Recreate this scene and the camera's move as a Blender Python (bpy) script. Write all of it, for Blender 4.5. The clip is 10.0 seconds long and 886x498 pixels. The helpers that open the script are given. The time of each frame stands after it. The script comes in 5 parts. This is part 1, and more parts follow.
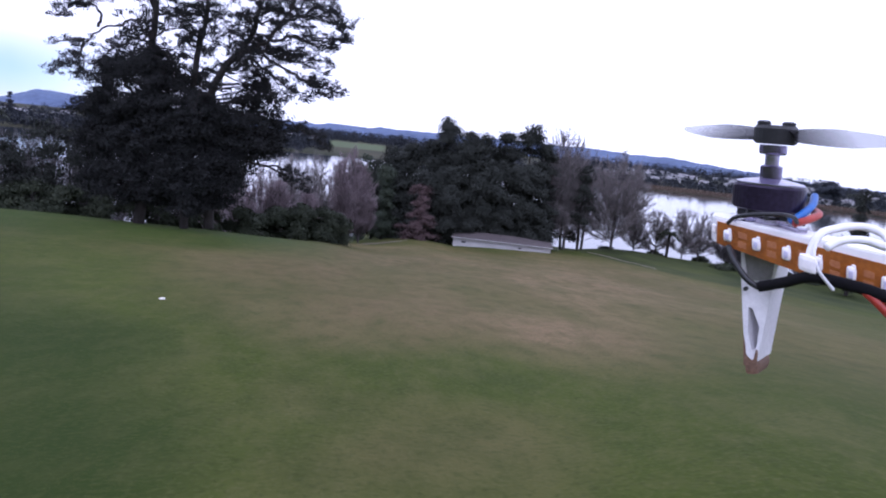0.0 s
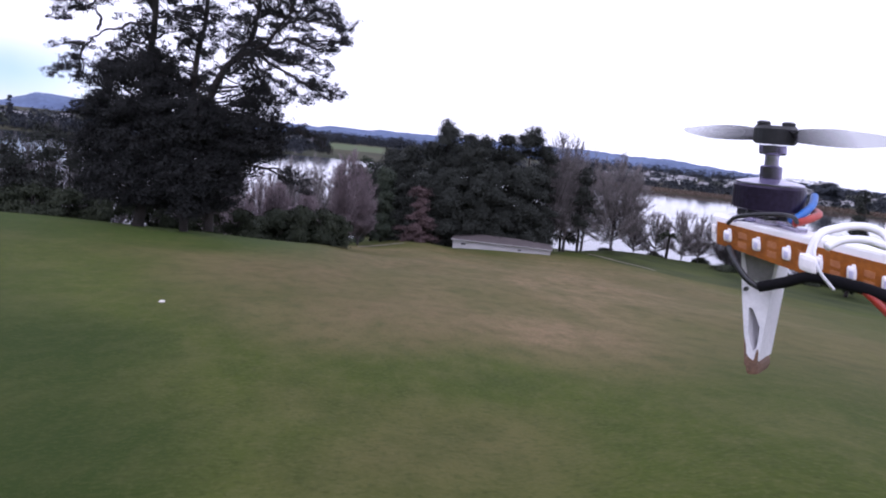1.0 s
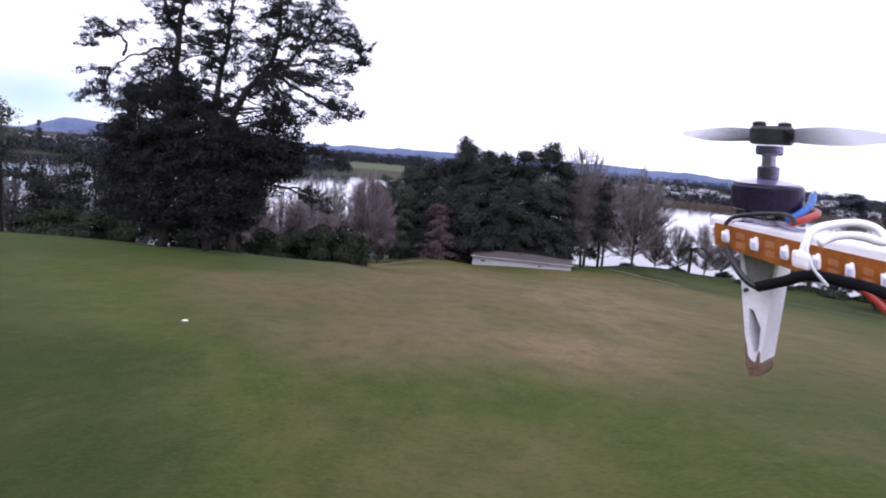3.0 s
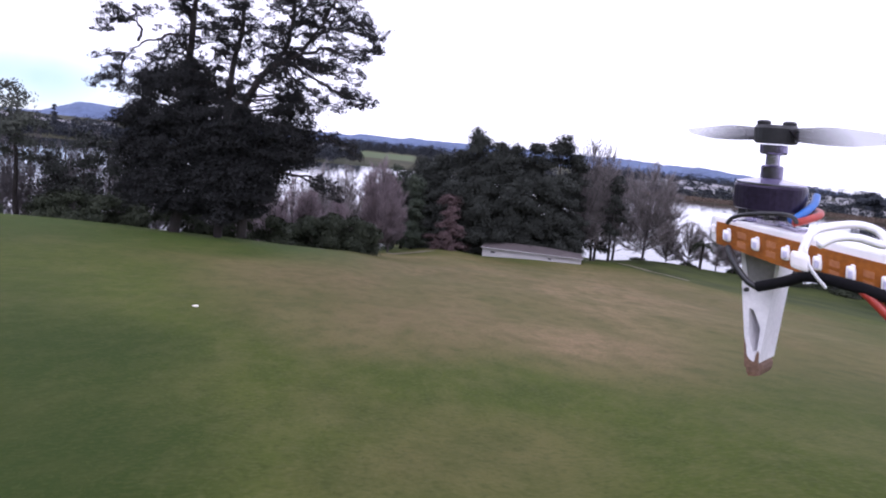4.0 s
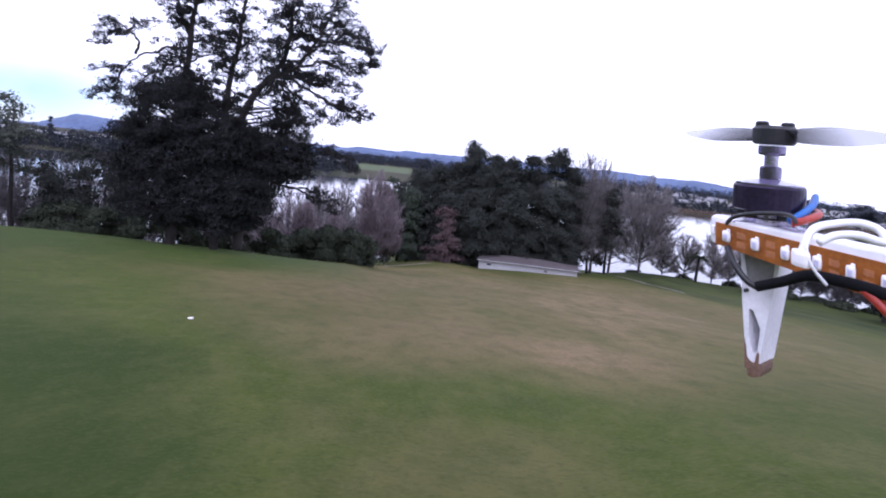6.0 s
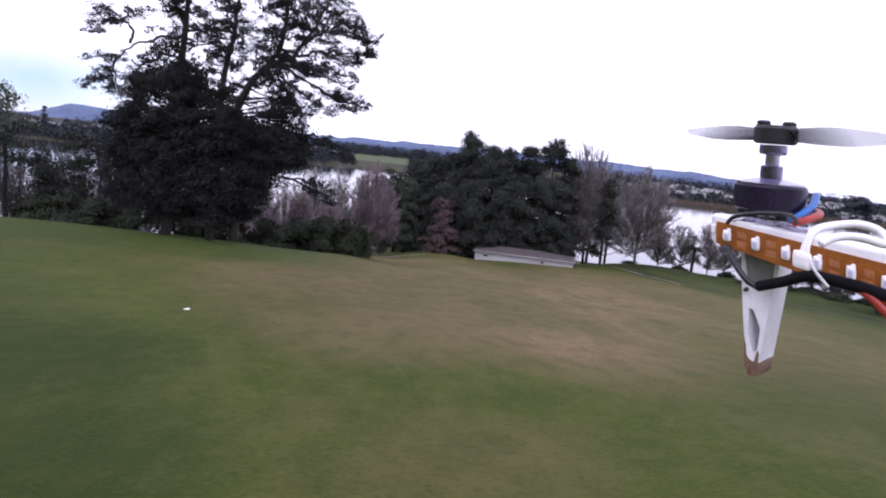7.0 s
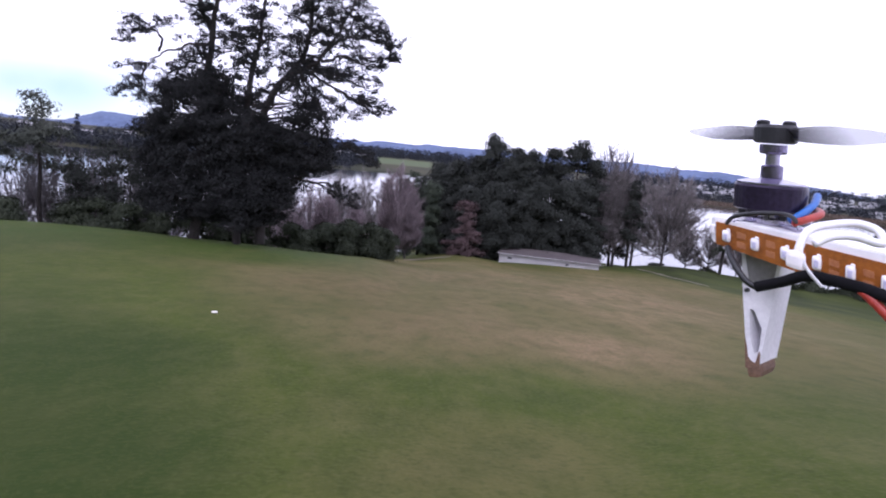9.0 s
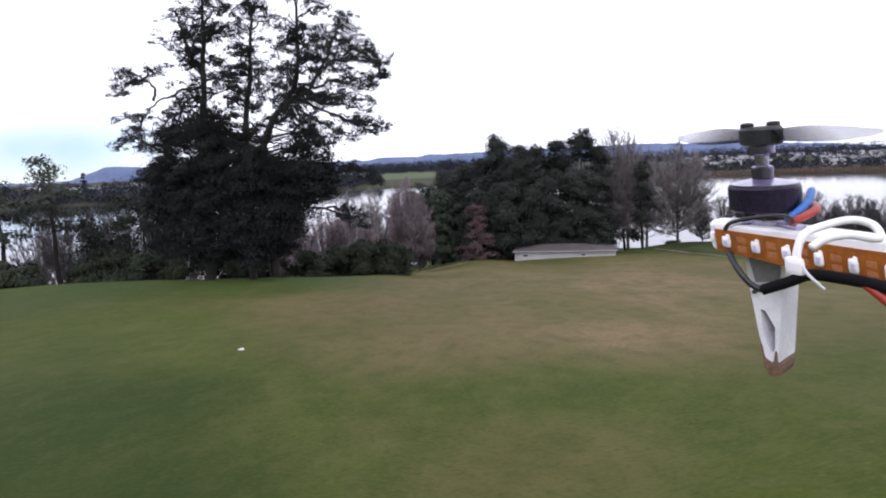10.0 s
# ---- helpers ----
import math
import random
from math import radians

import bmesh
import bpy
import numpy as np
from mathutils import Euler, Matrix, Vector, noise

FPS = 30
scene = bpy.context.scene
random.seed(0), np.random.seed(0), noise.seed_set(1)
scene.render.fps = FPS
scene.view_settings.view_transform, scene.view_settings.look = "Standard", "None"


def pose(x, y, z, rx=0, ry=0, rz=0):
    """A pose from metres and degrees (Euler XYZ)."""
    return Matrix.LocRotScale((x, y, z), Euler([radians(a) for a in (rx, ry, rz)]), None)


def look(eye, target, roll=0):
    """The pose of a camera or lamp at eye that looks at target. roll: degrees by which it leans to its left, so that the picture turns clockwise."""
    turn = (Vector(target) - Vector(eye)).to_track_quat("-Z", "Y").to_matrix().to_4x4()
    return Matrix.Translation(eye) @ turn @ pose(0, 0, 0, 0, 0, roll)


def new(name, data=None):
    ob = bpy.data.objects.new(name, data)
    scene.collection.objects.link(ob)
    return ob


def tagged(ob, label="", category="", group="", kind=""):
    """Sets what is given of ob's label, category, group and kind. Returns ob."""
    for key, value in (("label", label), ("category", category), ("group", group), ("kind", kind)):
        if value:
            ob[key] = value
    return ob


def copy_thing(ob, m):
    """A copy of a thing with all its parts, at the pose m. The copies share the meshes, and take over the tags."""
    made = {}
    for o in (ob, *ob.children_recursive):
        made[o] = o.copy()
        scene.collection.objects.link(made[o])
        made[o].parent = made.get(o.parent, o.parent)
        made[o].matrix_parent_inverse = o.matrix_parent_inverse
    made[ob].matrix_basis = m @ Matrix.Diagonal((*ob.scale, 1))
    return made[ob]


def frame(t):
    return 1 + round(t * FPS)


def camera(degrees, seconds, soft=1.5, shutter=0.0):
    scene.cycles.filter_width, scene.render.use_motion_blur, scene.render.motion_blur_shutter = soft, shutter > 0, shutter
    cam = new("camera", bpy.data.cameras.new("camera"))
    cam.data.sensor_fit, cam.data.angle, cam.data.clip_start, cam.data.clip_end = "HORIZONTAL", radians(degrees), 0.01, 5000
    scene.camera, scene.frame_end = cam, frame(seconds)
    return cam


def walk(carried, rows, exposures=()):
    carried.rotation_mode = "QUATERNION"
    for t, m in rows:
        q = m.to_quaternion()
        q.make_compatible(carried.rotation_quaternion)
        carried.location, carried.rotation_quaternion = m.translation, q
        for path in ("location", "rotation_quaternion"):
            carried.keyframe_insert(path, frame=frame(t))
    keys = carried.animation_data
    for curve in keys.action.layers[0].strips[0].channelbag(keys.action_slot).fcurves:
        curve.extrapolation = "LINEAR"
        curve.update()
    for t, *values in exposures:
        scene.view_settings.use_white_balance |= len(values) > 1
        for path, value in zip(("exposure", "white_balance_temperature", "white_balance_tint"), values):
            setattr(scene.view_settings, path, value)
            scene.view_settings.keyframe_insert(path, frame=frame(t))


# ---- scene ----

# ------------------------------------------------------------------ camera
cam = camera(70.0, 10.0, soft=2.0)
WALK = [
    (0.0, pose(-0.0124, 0.0043, 26.0011, 80.543, -5.908, -1.626)),
    (0.2, pose(-0.0127, 0.0047, 26.0042, 79.867, -5.854, -1.611)),
    (0.5, pose(-0.0130, 0.0048, 26.0042, 79.905, -5.793, -1.690)),
    (0.7, pose(-0.0127, 0.0041, 25.9978, 81.366, -5.806, -1.774)),
    (1.0, pose(-0.0125, 0.0042, 26.0006, 80.741, -5.777, -1.664)),
    (1.2, pose(-0.0119, 0.0032, 26.0014, 81.984, -3.139, -1.811)),
    (1.3, pose(-0.0113, 0.0028, 26.0048, 81.942, -1.802, -1.774)),
    (1.5, pose(-0.0090, 0.0020, 26.0146, 81.160, 0.900, -1.517)),
    (1.7, pose(-0.0106, 0.0024, 26.0061, 81.958, -1.209, -1.674)),
    (2.0, pose(-0.0111, 0.0033, 26.0001, 81.633, -4.317, -1.558)),
    (2.5, pose(-0.0081, 0.0023, 26.0004, 81.564, -4.336, -0.916)),
    (2.7, pose(-0.0058, 0.0013, 25.9974, 82.146, -4.517, -0.477)),
    (3.8, pose(0.0003, -0.0004, 25.9962, 81.770, -5.644, 0.907)),
    (4.0, pose(0.0008, -0.0004, 25.9983, 81.185, -5.860, 1.078)),
    (4.2, pose(0.0006, -0.0004, 25.9973, 81.389, -5.893, 1.015)),
    (4.5, pose(-0.0000, 0.0001, 26.0006, 80.601, -5.934, 0.977)),
    (4.6, pose(-0.0010, 0.0014, 26.0112, 78.258, -5.727, 1.016)),
    (4.8, pose(-0.0018, 0.0035, 26.0260, 75.065, -5.300, 1.142)),
    (5.0, pose(-0.0020, 0.0037, 26.0262, 75.222, -4.927, 1.007)),
    (5.2, pose(-0.0025, 0.0010, 26.0035, 80.170, -5.502, 0.471)),
    (5.3, pose(-0.0028, 0.0008, 26.0001, 80.840, -5.756, 0.358)),
    (5.5, pose(-0.0023, -0.0000, 25.9881, 83.335, -6.241, 0.214)),
    (5.7, pose(-0.0001, -0.0006, 25.9906, 82.895, -5.958, 0.711)),
    (6.8, pose(-0.0014, 0.0001, 25.9953, 81.800, -6.015, 0.572)),
    (7.0, pose(-0.0022, 0.0004, 25.9963, 81.546, -6.044, 0.418)),
    (7.2, pose(-0.0017, 0.0003, 25.9979, 81.387, -5.635, 0.527)),
    (7.3, pose(-0.0014, 0.0005, 26.0017, 80.641, -5.422, 0.646)),
    (7.5, pose(-0.0003, 0.0024, 26.0212, 76.392, -4.919, 1.238)),
    (7.7, pose(0.0013, -0.0003, 26.0023, 80.569, -5.266, 1.192)),
    (8.0, pose(0.0035, -0.0010, 26.0004, 80.764, -5.703, 1.674)),
    (8.5, pose(0.0068, -0.0021, 25.9983, 81.351, -5.520, 2.276)),
    (9.0, pose(0.0083, -0.0026, 25.9974, 81.580, -5.462, 2.556)),
    (9.5, pose(0.0118, -0.0045, 26.0109, 81.925, 0.987, 2.797)),
    (10.0, pose(0.0121, -0.0054, 26.0130, 82.289, 2.524, 2.742)),
]
STOPS = [(0.0, 0.12, 5240), (1.0, 0.14, 5560), (2.5, 0.19, 5740), (4.0, 0.34, 5670), (4.5, 0.37, 5770), (4.8, 0.62, 5700), (5.0, 0.74, 5660), (5.2, 0.56, 5520), (5.5, 0.45, 5240), (7.0, 0.19, 5770), (7.3, 0.36, 5720), (7.5, 0.53, 5700), (7.7, 0.44, 5710), (8.0, 0.47, 5720), (8.5, 0.34, 5740), (9.0, 0.32, 5640), (10.0, 0.22, 5970)]
EXPOSURES = [(t, stops, kelvin, 26 if t < 9.5 else 16) for t, stops, kelvin in STOPS]
walk(cam, WALK, EXPOSURES)

# ------------------------------------------------------------------ light
SUN_ELEVATION, SUN_TURN = radians(52), radians(200)
world = bpy.data.worlds.new("overcast_sky")
scene.world = world
world.use_nodes = True
wn, wl = world.node_tree.nodes, world.node_tree.links
wn.clear()
w_out = wn.new("ShaderNodeOutputWorld")
w_mix = wn.new("ShaderNodeMixShader")
w_sky = wn.new("ShaderNodeTexSky")
w_sky.sky_type, w_sky.sun_disc = "NISHITA", False
w_sky.sun_elevation, w_sky.sun_rotation = SUN_ELEVATION, SUN_TURN
w_sky.dust_density, w_sky.ozone_density, w_sky.altitude = 0.0, 7.0, 1500
w_blue = wn.new("ShaderNodeBackground")
w_blue.inputs["Strength"].default_value = 0.11
w_cloud = wn.new("ShaderNodeBackground")
w_cloud.inputs["Color"].default_value = (0.965, 0.955, 1.0, 1)
w_cloud.inputs["Strength"].default_value = 1.25
w_co = wn.new("ShaderNodeTexCoord")
w_dir = wn.new("ShaderNodeSeparateXYZ")
wl.new(w_co.outputs["Generated"], w_dir.inputs["Vector"])
w_noise = wn.new("ShaderNodeTexNoise")
w_noise.inputs["Scale"].default_value, w_noise.inputs["Detail"].default_value = 3.0, 5
wl.new(w_co.outputs["Generated"], w_noise.inputs["Vector"])


def sky_step(value, low, high, a, b):
    k = wn.new("ShaderNodeMapRange")
    k.interpolation_type = "SMOOTHSTEP"
    for socket, number in (("From Min", low), ("From Max", high), ("To Min", a), ("To Max", b)):
        k.inputs[socket].default_value = number
    wl.new(value, k.inputs["Value"])
    return k.outputs["Result"]


def sky_times(a, b):
    k = wn.new("ShaderNodeMath")
    k.operation = "MULTIPLY"
    wl.new(a, k.inputs[0])
    wl.new(b, k.inputs[1])
    return k.outputs[0]


# the cloud cover thins over the western horizon
w_break = sky_times(sky_step(w_dir.outputs["X"], -0.56, -0.38, 1, 0), sky_step(w_dir.outputs["Z"], 0.035, 0.11, 1, 0))
w_break = sky_times(w_break, sky_step(w_noise.outputs["Fac"], 0.35, 0.6, 0.60, 0.95))
w_cover = wn.new("ShaderNodeMath")
w_cover.operation = "SUBTRACT"
w_cover.inputs[0].default_value = 1.0
wl.new(w_break, w_cover.inputs[1])
wl.new(w_sky.outputs["Color"], w_blue.inputs["Color"])
wl.new(w_cover.outputs[0], w_mix.inputs["Fac"])
wl.new(w_blue.outputs["Background"], w_mix.inputs[1])
wl.new(w_cloud.outputs["Background"], w_mix.inputs[2])
wl.new(w_mix.outputs["Shader"], w_out.inputs["Surface"])

sun_data = bpy.data.lights.new("sun", "SUN")
sun_data.energy, sun_data.angle, sun_data.color = 0.7, radians(20), (1.0, 0.96, 0.9)
sun = new("sun", sun_data)
sun.matrix_world = look((0, 0, 90), (math.sin(SUN_TURN) * -40, math.cos(SUN_TURN) * -40, 90 - 40 * math.tan(SUN_ELEVATION)))


# ------------------------------------------------------------------ materials
def nodes_of(name):
    m = bpy.data.materials.new(name)
    m.use_nodes = True
    t = m.node_tree
    return m, t.nodes, t.links, t.nodes["Principled BSDF"]


def surface(name, dark, light, scale=4.0, fine=40.0, rough=0.7, metal=0.0, bump=0.0, space="Object", per_piece=0.0):
    """A surface that varies between two colours at two scales."""
    m, n, l, b = nodes_of(name)
    co = n.new("ShaderNodeTexCoord")
    big, small = n.new("ShaderNodeTexNoise"), n.new("ShaderNodeTexNoise")
    big.inputs["Scale"].default_value, small.inputs["Scale"].default_value = scale, fine
    big.inputs["Detail"].default_value = small.inputs["Detail"].default_value = 4
    for k in (big, small):
        l.new(co.outputs[space], k.inputs["Vector"])
    add = n.new("ShaderNodeMath")
    add.operation = "ADD"
    l.new(big.outputs["Fac"], add.inputs[0])
    l.new(small.outputs["Fac"], add.inputs[1])
    half = n.new("ShaderNodeMapRange")
    half.inputs["From Min"].default_value, half.inputs["From Max"].default_value = 0.65, 1.35
    l.new(add.outputs[0], half.inputs["Value"])
    mix = n.new("ShaderNodeMix")
    mix.data_type = "RGBA"
    mix.inputs["A"].default_value, mix.inputs["B"].default_value = (*dark, 1), (*light, 1)
    fac = half.outputs["Result"]
    if per_piece:
        geo, blend = n.new("ShaderNodeNewGeometry"), n.new("ShaderNodeMix")
        blend.inputs["Factor"].default_value = per_piece
        l.new(fac, blend.inputs["A"])
        l.new(geo.outputs["Random Per Island"], blend.inputs["B"])
        fac = blend.outputs["Result"]
    l.new(fac, mix.inputs["Factor"])
    l.new(mix.outputs["Result"], b.inputs["Base Color"])
    b.inputs["Roughness"].default_value, b.inputs["Metallic"].default_value = rough, metal
    if bump:
        bp = n.new("ShaderNodeBump")
        bp.inputs["Strength"].default_value, bp.inputs["Distance"].default_value = bump, 0.02
        l.new(small.outputs["Fac"], bp.inputs["Height"])
        l.new(bp.outputs["Normal"], b.inputs["Normal"])
    return m


def leafy(name, dark, light, rough=0.75, vary=0.3):
    m = surface(name, dark, light, 0.35, 1.5, rough, per_piece=vary)
    m.node_tree.nodes["Principled BSDF"].inputs["Specular IOR Level"].default_value = 0.15
    return m


def grass_ground():
    m, n, l, b = nodes_of("mown_grass")
    co = n.new("ShaderNodeTexCoord")
    along = n.new("ShaderNodeMapping")
    along.inputs["Scale"].default_value = (0.62, 0.30, 0.3)
    along.inputs["Location"].default_value = (3.0, 11.0, 0.0)
    l.new(co.outputs["Object"], along.inputs["Vector"])

    drawn = n.new("ShaderNodeMapping")
    drawn.inputs["Scale"].default_value = (0.62, 0.38, 0.3)
    l.new(co.outputs["Object"], drawn.inputs["Vector"])

    def noise_at(scale, detail=5):
        k = n.new("ShaderNodeTexNoise")
        k.inputs["Scale"].default_value, k.inputs["Detail"].default_value = scale, detail
        l.new((along if scale < 1 else drawn if scale < 6 else co).outputs["Object" if scale >= 6 else "Vector"], k.inputs["Vector"])
        return k.outputs["Fac"]

    def blend(a, c, fac):
        k = n.new("ShaderNodeMix")
        k.data_type = "RGBA"
        for socket, value in (("A", a), ("B", c), ("Factor", fac)):
            if isinstance(value, tuple):
                k.inputs[socket].default_value = (*value, 1)
            else:
                l.new(value, k.inputs[socket])
        return k.outputs["Result"]

    def stretch(value, low, high):
        k = n.new("ShaderNodeMapRange")
        k.inputs["From Min"].default_value, k.inputs["From Max"].default_value = low, high
        l.new(value, k.inputs["Value"])
        return k.outputs["Result"]

    def attribute(name):
        k = n.new("ShaderNodeAttribute")
        k.attribute_name = name
        return k.outputs["Fac"]

    green = blend((0.037, 0.051, 0.0067), (0.061, 0.078, 0.012), stretch(noise_at(0.14, 3), 0.32, 0.68))
    dry = blend((0.127, 0.093, 0.044), (0.189, 0.131, 0.071), stretch(noise_at(0.12, 3), 0.35, 0.65))
    half = n.new("ShaderNodeMath")
    half.operation = "MULTIPLY_ADD"
    l.new(stretch(noise_at(0.16, 4), 0.3, 0.7), half.inputs[0])
    half.inputs[1].default_value = 0.40
    l.new(attribute("dry"), half.inputs[2])
    patchy = stretch(half.outputs[0], 0.26, 1.06)
    lush_and_falloff = stretch(attribute("dry"), -0.02, -0.45)
    green = blend(green, (0.021, 0.039, 0.0055), lush_and_falloff)
    lawn = blend(green, dry, patchy)
    lawn = blend(lawn, (0.040, 0.073, 0.0115), attribute("crest"))
    lawn = blend(lawn, (0.038, 0.053, 0.0084), stretch(noise_at(0.55, 3), 0.48, 1.0))
    lawn = blend(lawn, (0.106, 0.098, 0.036), stretch(noise_at(0.42, 4), 0.52, 1.05))
    lawn = blend(lawn, (0.027, 0.042, 0.0061), stretch(noise_at(1.7, 5), 0.44, 1.05))
    lawn = blend(lawn, (0.098, 0.093, 0.033), stretch(noise_at(3.1, 6), 0.46, 1.2))
    lawn = blend(lawn, (0.093, 0.094, 0.031), stretch(noise_at(9.0, 5), 0.49, 0.98))
    lawn = blend(lawn, (0.022, 0.034, 0.0055), stretch(noise_at(6.3, 4), 0.50, 1.05))
    # green patches, and lens corner falloff painted into the near left
    lawn = blend(lawn, (0.026, 0.040, 0.006), stretch(attribute("dry"), -0.04, -0.75))
    lawn = blend(lawn, blend((0.021, 0.030, 0.0084), (0.050, 0.061, 0.016), stretch(noise_at(0.3, 4), 0.35, 0.65)), attribute("bank"))
    far = blend((0.023, 0.028, 0.015), (0.061, 0.055, 0.032), stretch(noise_at(0.02), 0.35, 0.65))
    lawn = blend(lawn, far, attribute("rough_land"))
    lawn = blend(lawn, (0.085, 0.107, 0.053), attribute("pasture"))
    l.new(lawn, b.inputs["Base Color"])
    b.inputs["Roughness"].default_value = 0.9
    b.inputs["Specular IOR Level"].default_value = 0.1
    bp = n.new("ShaderNodeBump")
    bp.inputs["Strength"].default_value, bp.inputs["Distance"].default_value = 0.35, 0.04
    l.new(noise_at(9.0, 8), bp.inputs["Height"])
    l.new(bp.outputs["Normal"], b.inputs["Normal"])
    return m


def water():
    m, n, l, b = nodes_of("lake_water")
    b.inputs["Base Color"].default_value = (0.03, 0.035, 0.04, 1)
    b.inputs["Roughness"].default_value = 0.07
    b.inputs["IOR"].default_value = 1.42
    b.inputs["Specular IOR Level"].default_value = 0.9
    co, k, bp = n.new("ShaderNodeTexCoord"), n.new("ShaderNodeTexNoise"), n.new("ShaderNodeBump")
    k.inputs["Scale"].default_value, k.inputs["Detail"].default_value = 0.35, 6
    bp.inputs["Strength"].default_value, bp.inputs["Distance"].default_value = 0.06, 0.1
    l.new(co.outputs["Object"], k.inputs["Vector"])
    l.new(k.outputs["Fac"], bp.inputs["Height"])
    l.new(bp.outputs["Normal"], b.inputs["Normal"])
    return m


GRASS = grass_ground()
BLADES = leafy("grass_blades", (0.052, 0.063, 0.016), (0.097, 0.099, 0.036))
WATER = water()
PATH = surface("gravel_path", (0.162, 0.138, 0.113), (0.275, 0.235, 0.203), 0.6, 8, 0.9)
# the blue of distance haze is painted into the hills' colour
HILLS = surface("hazed_distant_hills", (0.050, 0.075, 0.150), (0.110, 0.155, 0.280), 0.006, 0.05, 0.95)
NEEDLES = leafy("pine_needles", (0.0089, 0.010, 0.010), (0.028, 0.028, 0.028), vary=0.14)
GROVE = leafy("dark_evergreen_leaves", (0.0150, 0.0168, 0.0142), (0.0425, 0.0465, 0.0390), vary=0.12)
CONIFER = leafy("green_conifer_needles", (0.022, 0.031, 0.022), (0.062, 0.074, 0.049))
RUST = leafy("rusty_needles", (0.056, 0.037, 0.038), (0.108, 0.073, 0.072))
SHRUB = leafy("shrub_leaves", (0.013, 0.018, 0.011), (0.050, 0.058, 0.034))
GUM = leafy("gum_leaves", (0.028, 0.034, 0.029), (0.089, 0.096, 0.075))
# leaf colour shifted to blue to stand for haze over the lake
HAZED_WOODS = leafy("haze_tinted_woods_leaves", (0.018, 0.023, 0.030), (0.058, 0.063, 0.074))
REEDS = leafy("dry_reeds", (0.081, 0.057, 0.044), (0.170, 0.126, 0.099))
BARK = surface("pine_bark", (0.011, 0.0089, 0.0081), (0.034, 0.027, 0.024), 1.5, 9, 0.9, bump=0.6)
GREY_BARK = surface("grey_bark", (0.049, 0.042, 0.042), (0.121, 0.105, 0.104), 1.2, 9, 0.9, bump=0.4)
TWIGS = leafy("bare_twigs", (0.146, 0.130, 0.130), (0.275, 0.247, 0.243))
DUSKY = leafy("dark_twigs", (0.053, 0.049, 0.053), (0.130, 0.121, 0.126))
MAUVE = leafy("mauve_twigs", (0.155, 0.124, 0.134), (0.300, 0.245, 0.258))
WALL = surface("cream_wall_paint", (0.381, 0.365, 0.373), (0.518, 0.502, 0.510), 0.5, 6, 0.75)
ROOF = surface("brown_roof_sheet", (0.058, 0.047, 0.048), (0.100, 0.082, 0.080), 0.5, 6, 0.7)
DARK = surface("dark_opening", (0.016, 0.016, 0.016), (0.041, 0.041, 0.041), 2, 9, 0.6)
HOUSE_WALL = surface("pale_house_wall", (0.30, 0.30, 0.32), (0.75, 0.75, 0.77), 0.02, 0.4, 0.7)
HOUSE_ROOF = surface("grey_house_roof", (0.081, 0.077, 0.089), (0.324, 0.308, 0.324), 0.02, 0.4, 0.6)
PAPER = surface("white_paper", (0.70, 0.66, 0.58), (0.88, 0.85, 0.80), 9, 60, 0.8)
WHITE = surface("white_plastic", (0.82, 0.80, 0.82), (0.90, 0.89, 0.90), 40, 500, 0.35)
LEG_WHITE = surface("scuffed_white_plastic", (0.66, 0.64, 0.67), (0.84, 0.82, 0.85), 60, 500, 0.45)
# grey for the arm's shade on the top of the leg
LEG_SHADE = surface("leg_shade_grey", (0.16, 0.15, 0.155), (0.27, 0.255, 0.26), 60, 500, 0.5)
MUD = surface("muddy_plastic", (0.081, 0.041, 0.024), (0.203, 0.117, 0.073), 120, 700, 0.7)
LED_WHITE = surface("led_package", (0.80, 0.76, 0.78), (0.92, 0.88, 0.88), 200, 900, 0.25)
LENS = surface("lavender_lens", (0.42, 0.40, 0.56), (0.62, 0.60, 0.76), 300, 900, 0.2)
ORANGE = surface("orange_strip_film", (0.19, 0.055, 0.008), (0.37, 0.120, 0.016), 90, 600, 0.3)
COPPER = surface("dull_copper_pad", (0.30, 0.105, 0.040), (0.44, 0.180, 0.075), 150, 800, 0.35)
BLACK = surface("black_plastic", (0.008, 0.008, 0.010), (0.022, 0.021, 0.024), 80, 600, 0.45)
# violet reflections are mixed into the bell's dark base colour
BELL = surface("dark_bell_painted_sheen", (0.016, 0.011, 0.024), (0.05, 0.036, 0.075), 60, 500, 0.3, metal=0.6)
STEEL = surface("brushed_steel", (0.26, 0.24, 0.32), (0.50, 0.47, 0.58), 120, 900, 0.24, metal=1.0)
# steel darkened so that its colour carries the collars' dark reflections
COLLAR_STEEL = surface("steel_with_dark_reflections", (0.10, 0.085, 0.15), (0.30, 0.27, 0.38), 120, 900, 0.22, metal=1.0)
SLEEVE = surface("black_sleeve", (0.004, 0.004, 0.005), (0.010, 0.009, 0.011), 80, 600, 0.9)
SLEEVE.node_tree.nodes["Principled BSDF"].inputs["Specular IOR Level"].default_value = 0.15
FADED_BLADE = surface("blade_faded_for_spin", (0.018, 0.016, 0.020), (0.045, 0.042, 0.050), 60, 500, 0.4)
sn, sl = FADED_BLADE.node_tree.nodes, FADED_BLADE.node_tree.links
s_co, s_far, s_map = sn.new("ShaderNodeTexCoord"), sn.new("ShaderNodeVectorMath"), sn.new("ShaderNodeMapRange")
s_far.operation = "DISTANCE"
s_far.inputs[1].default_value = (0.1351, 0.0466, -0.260)
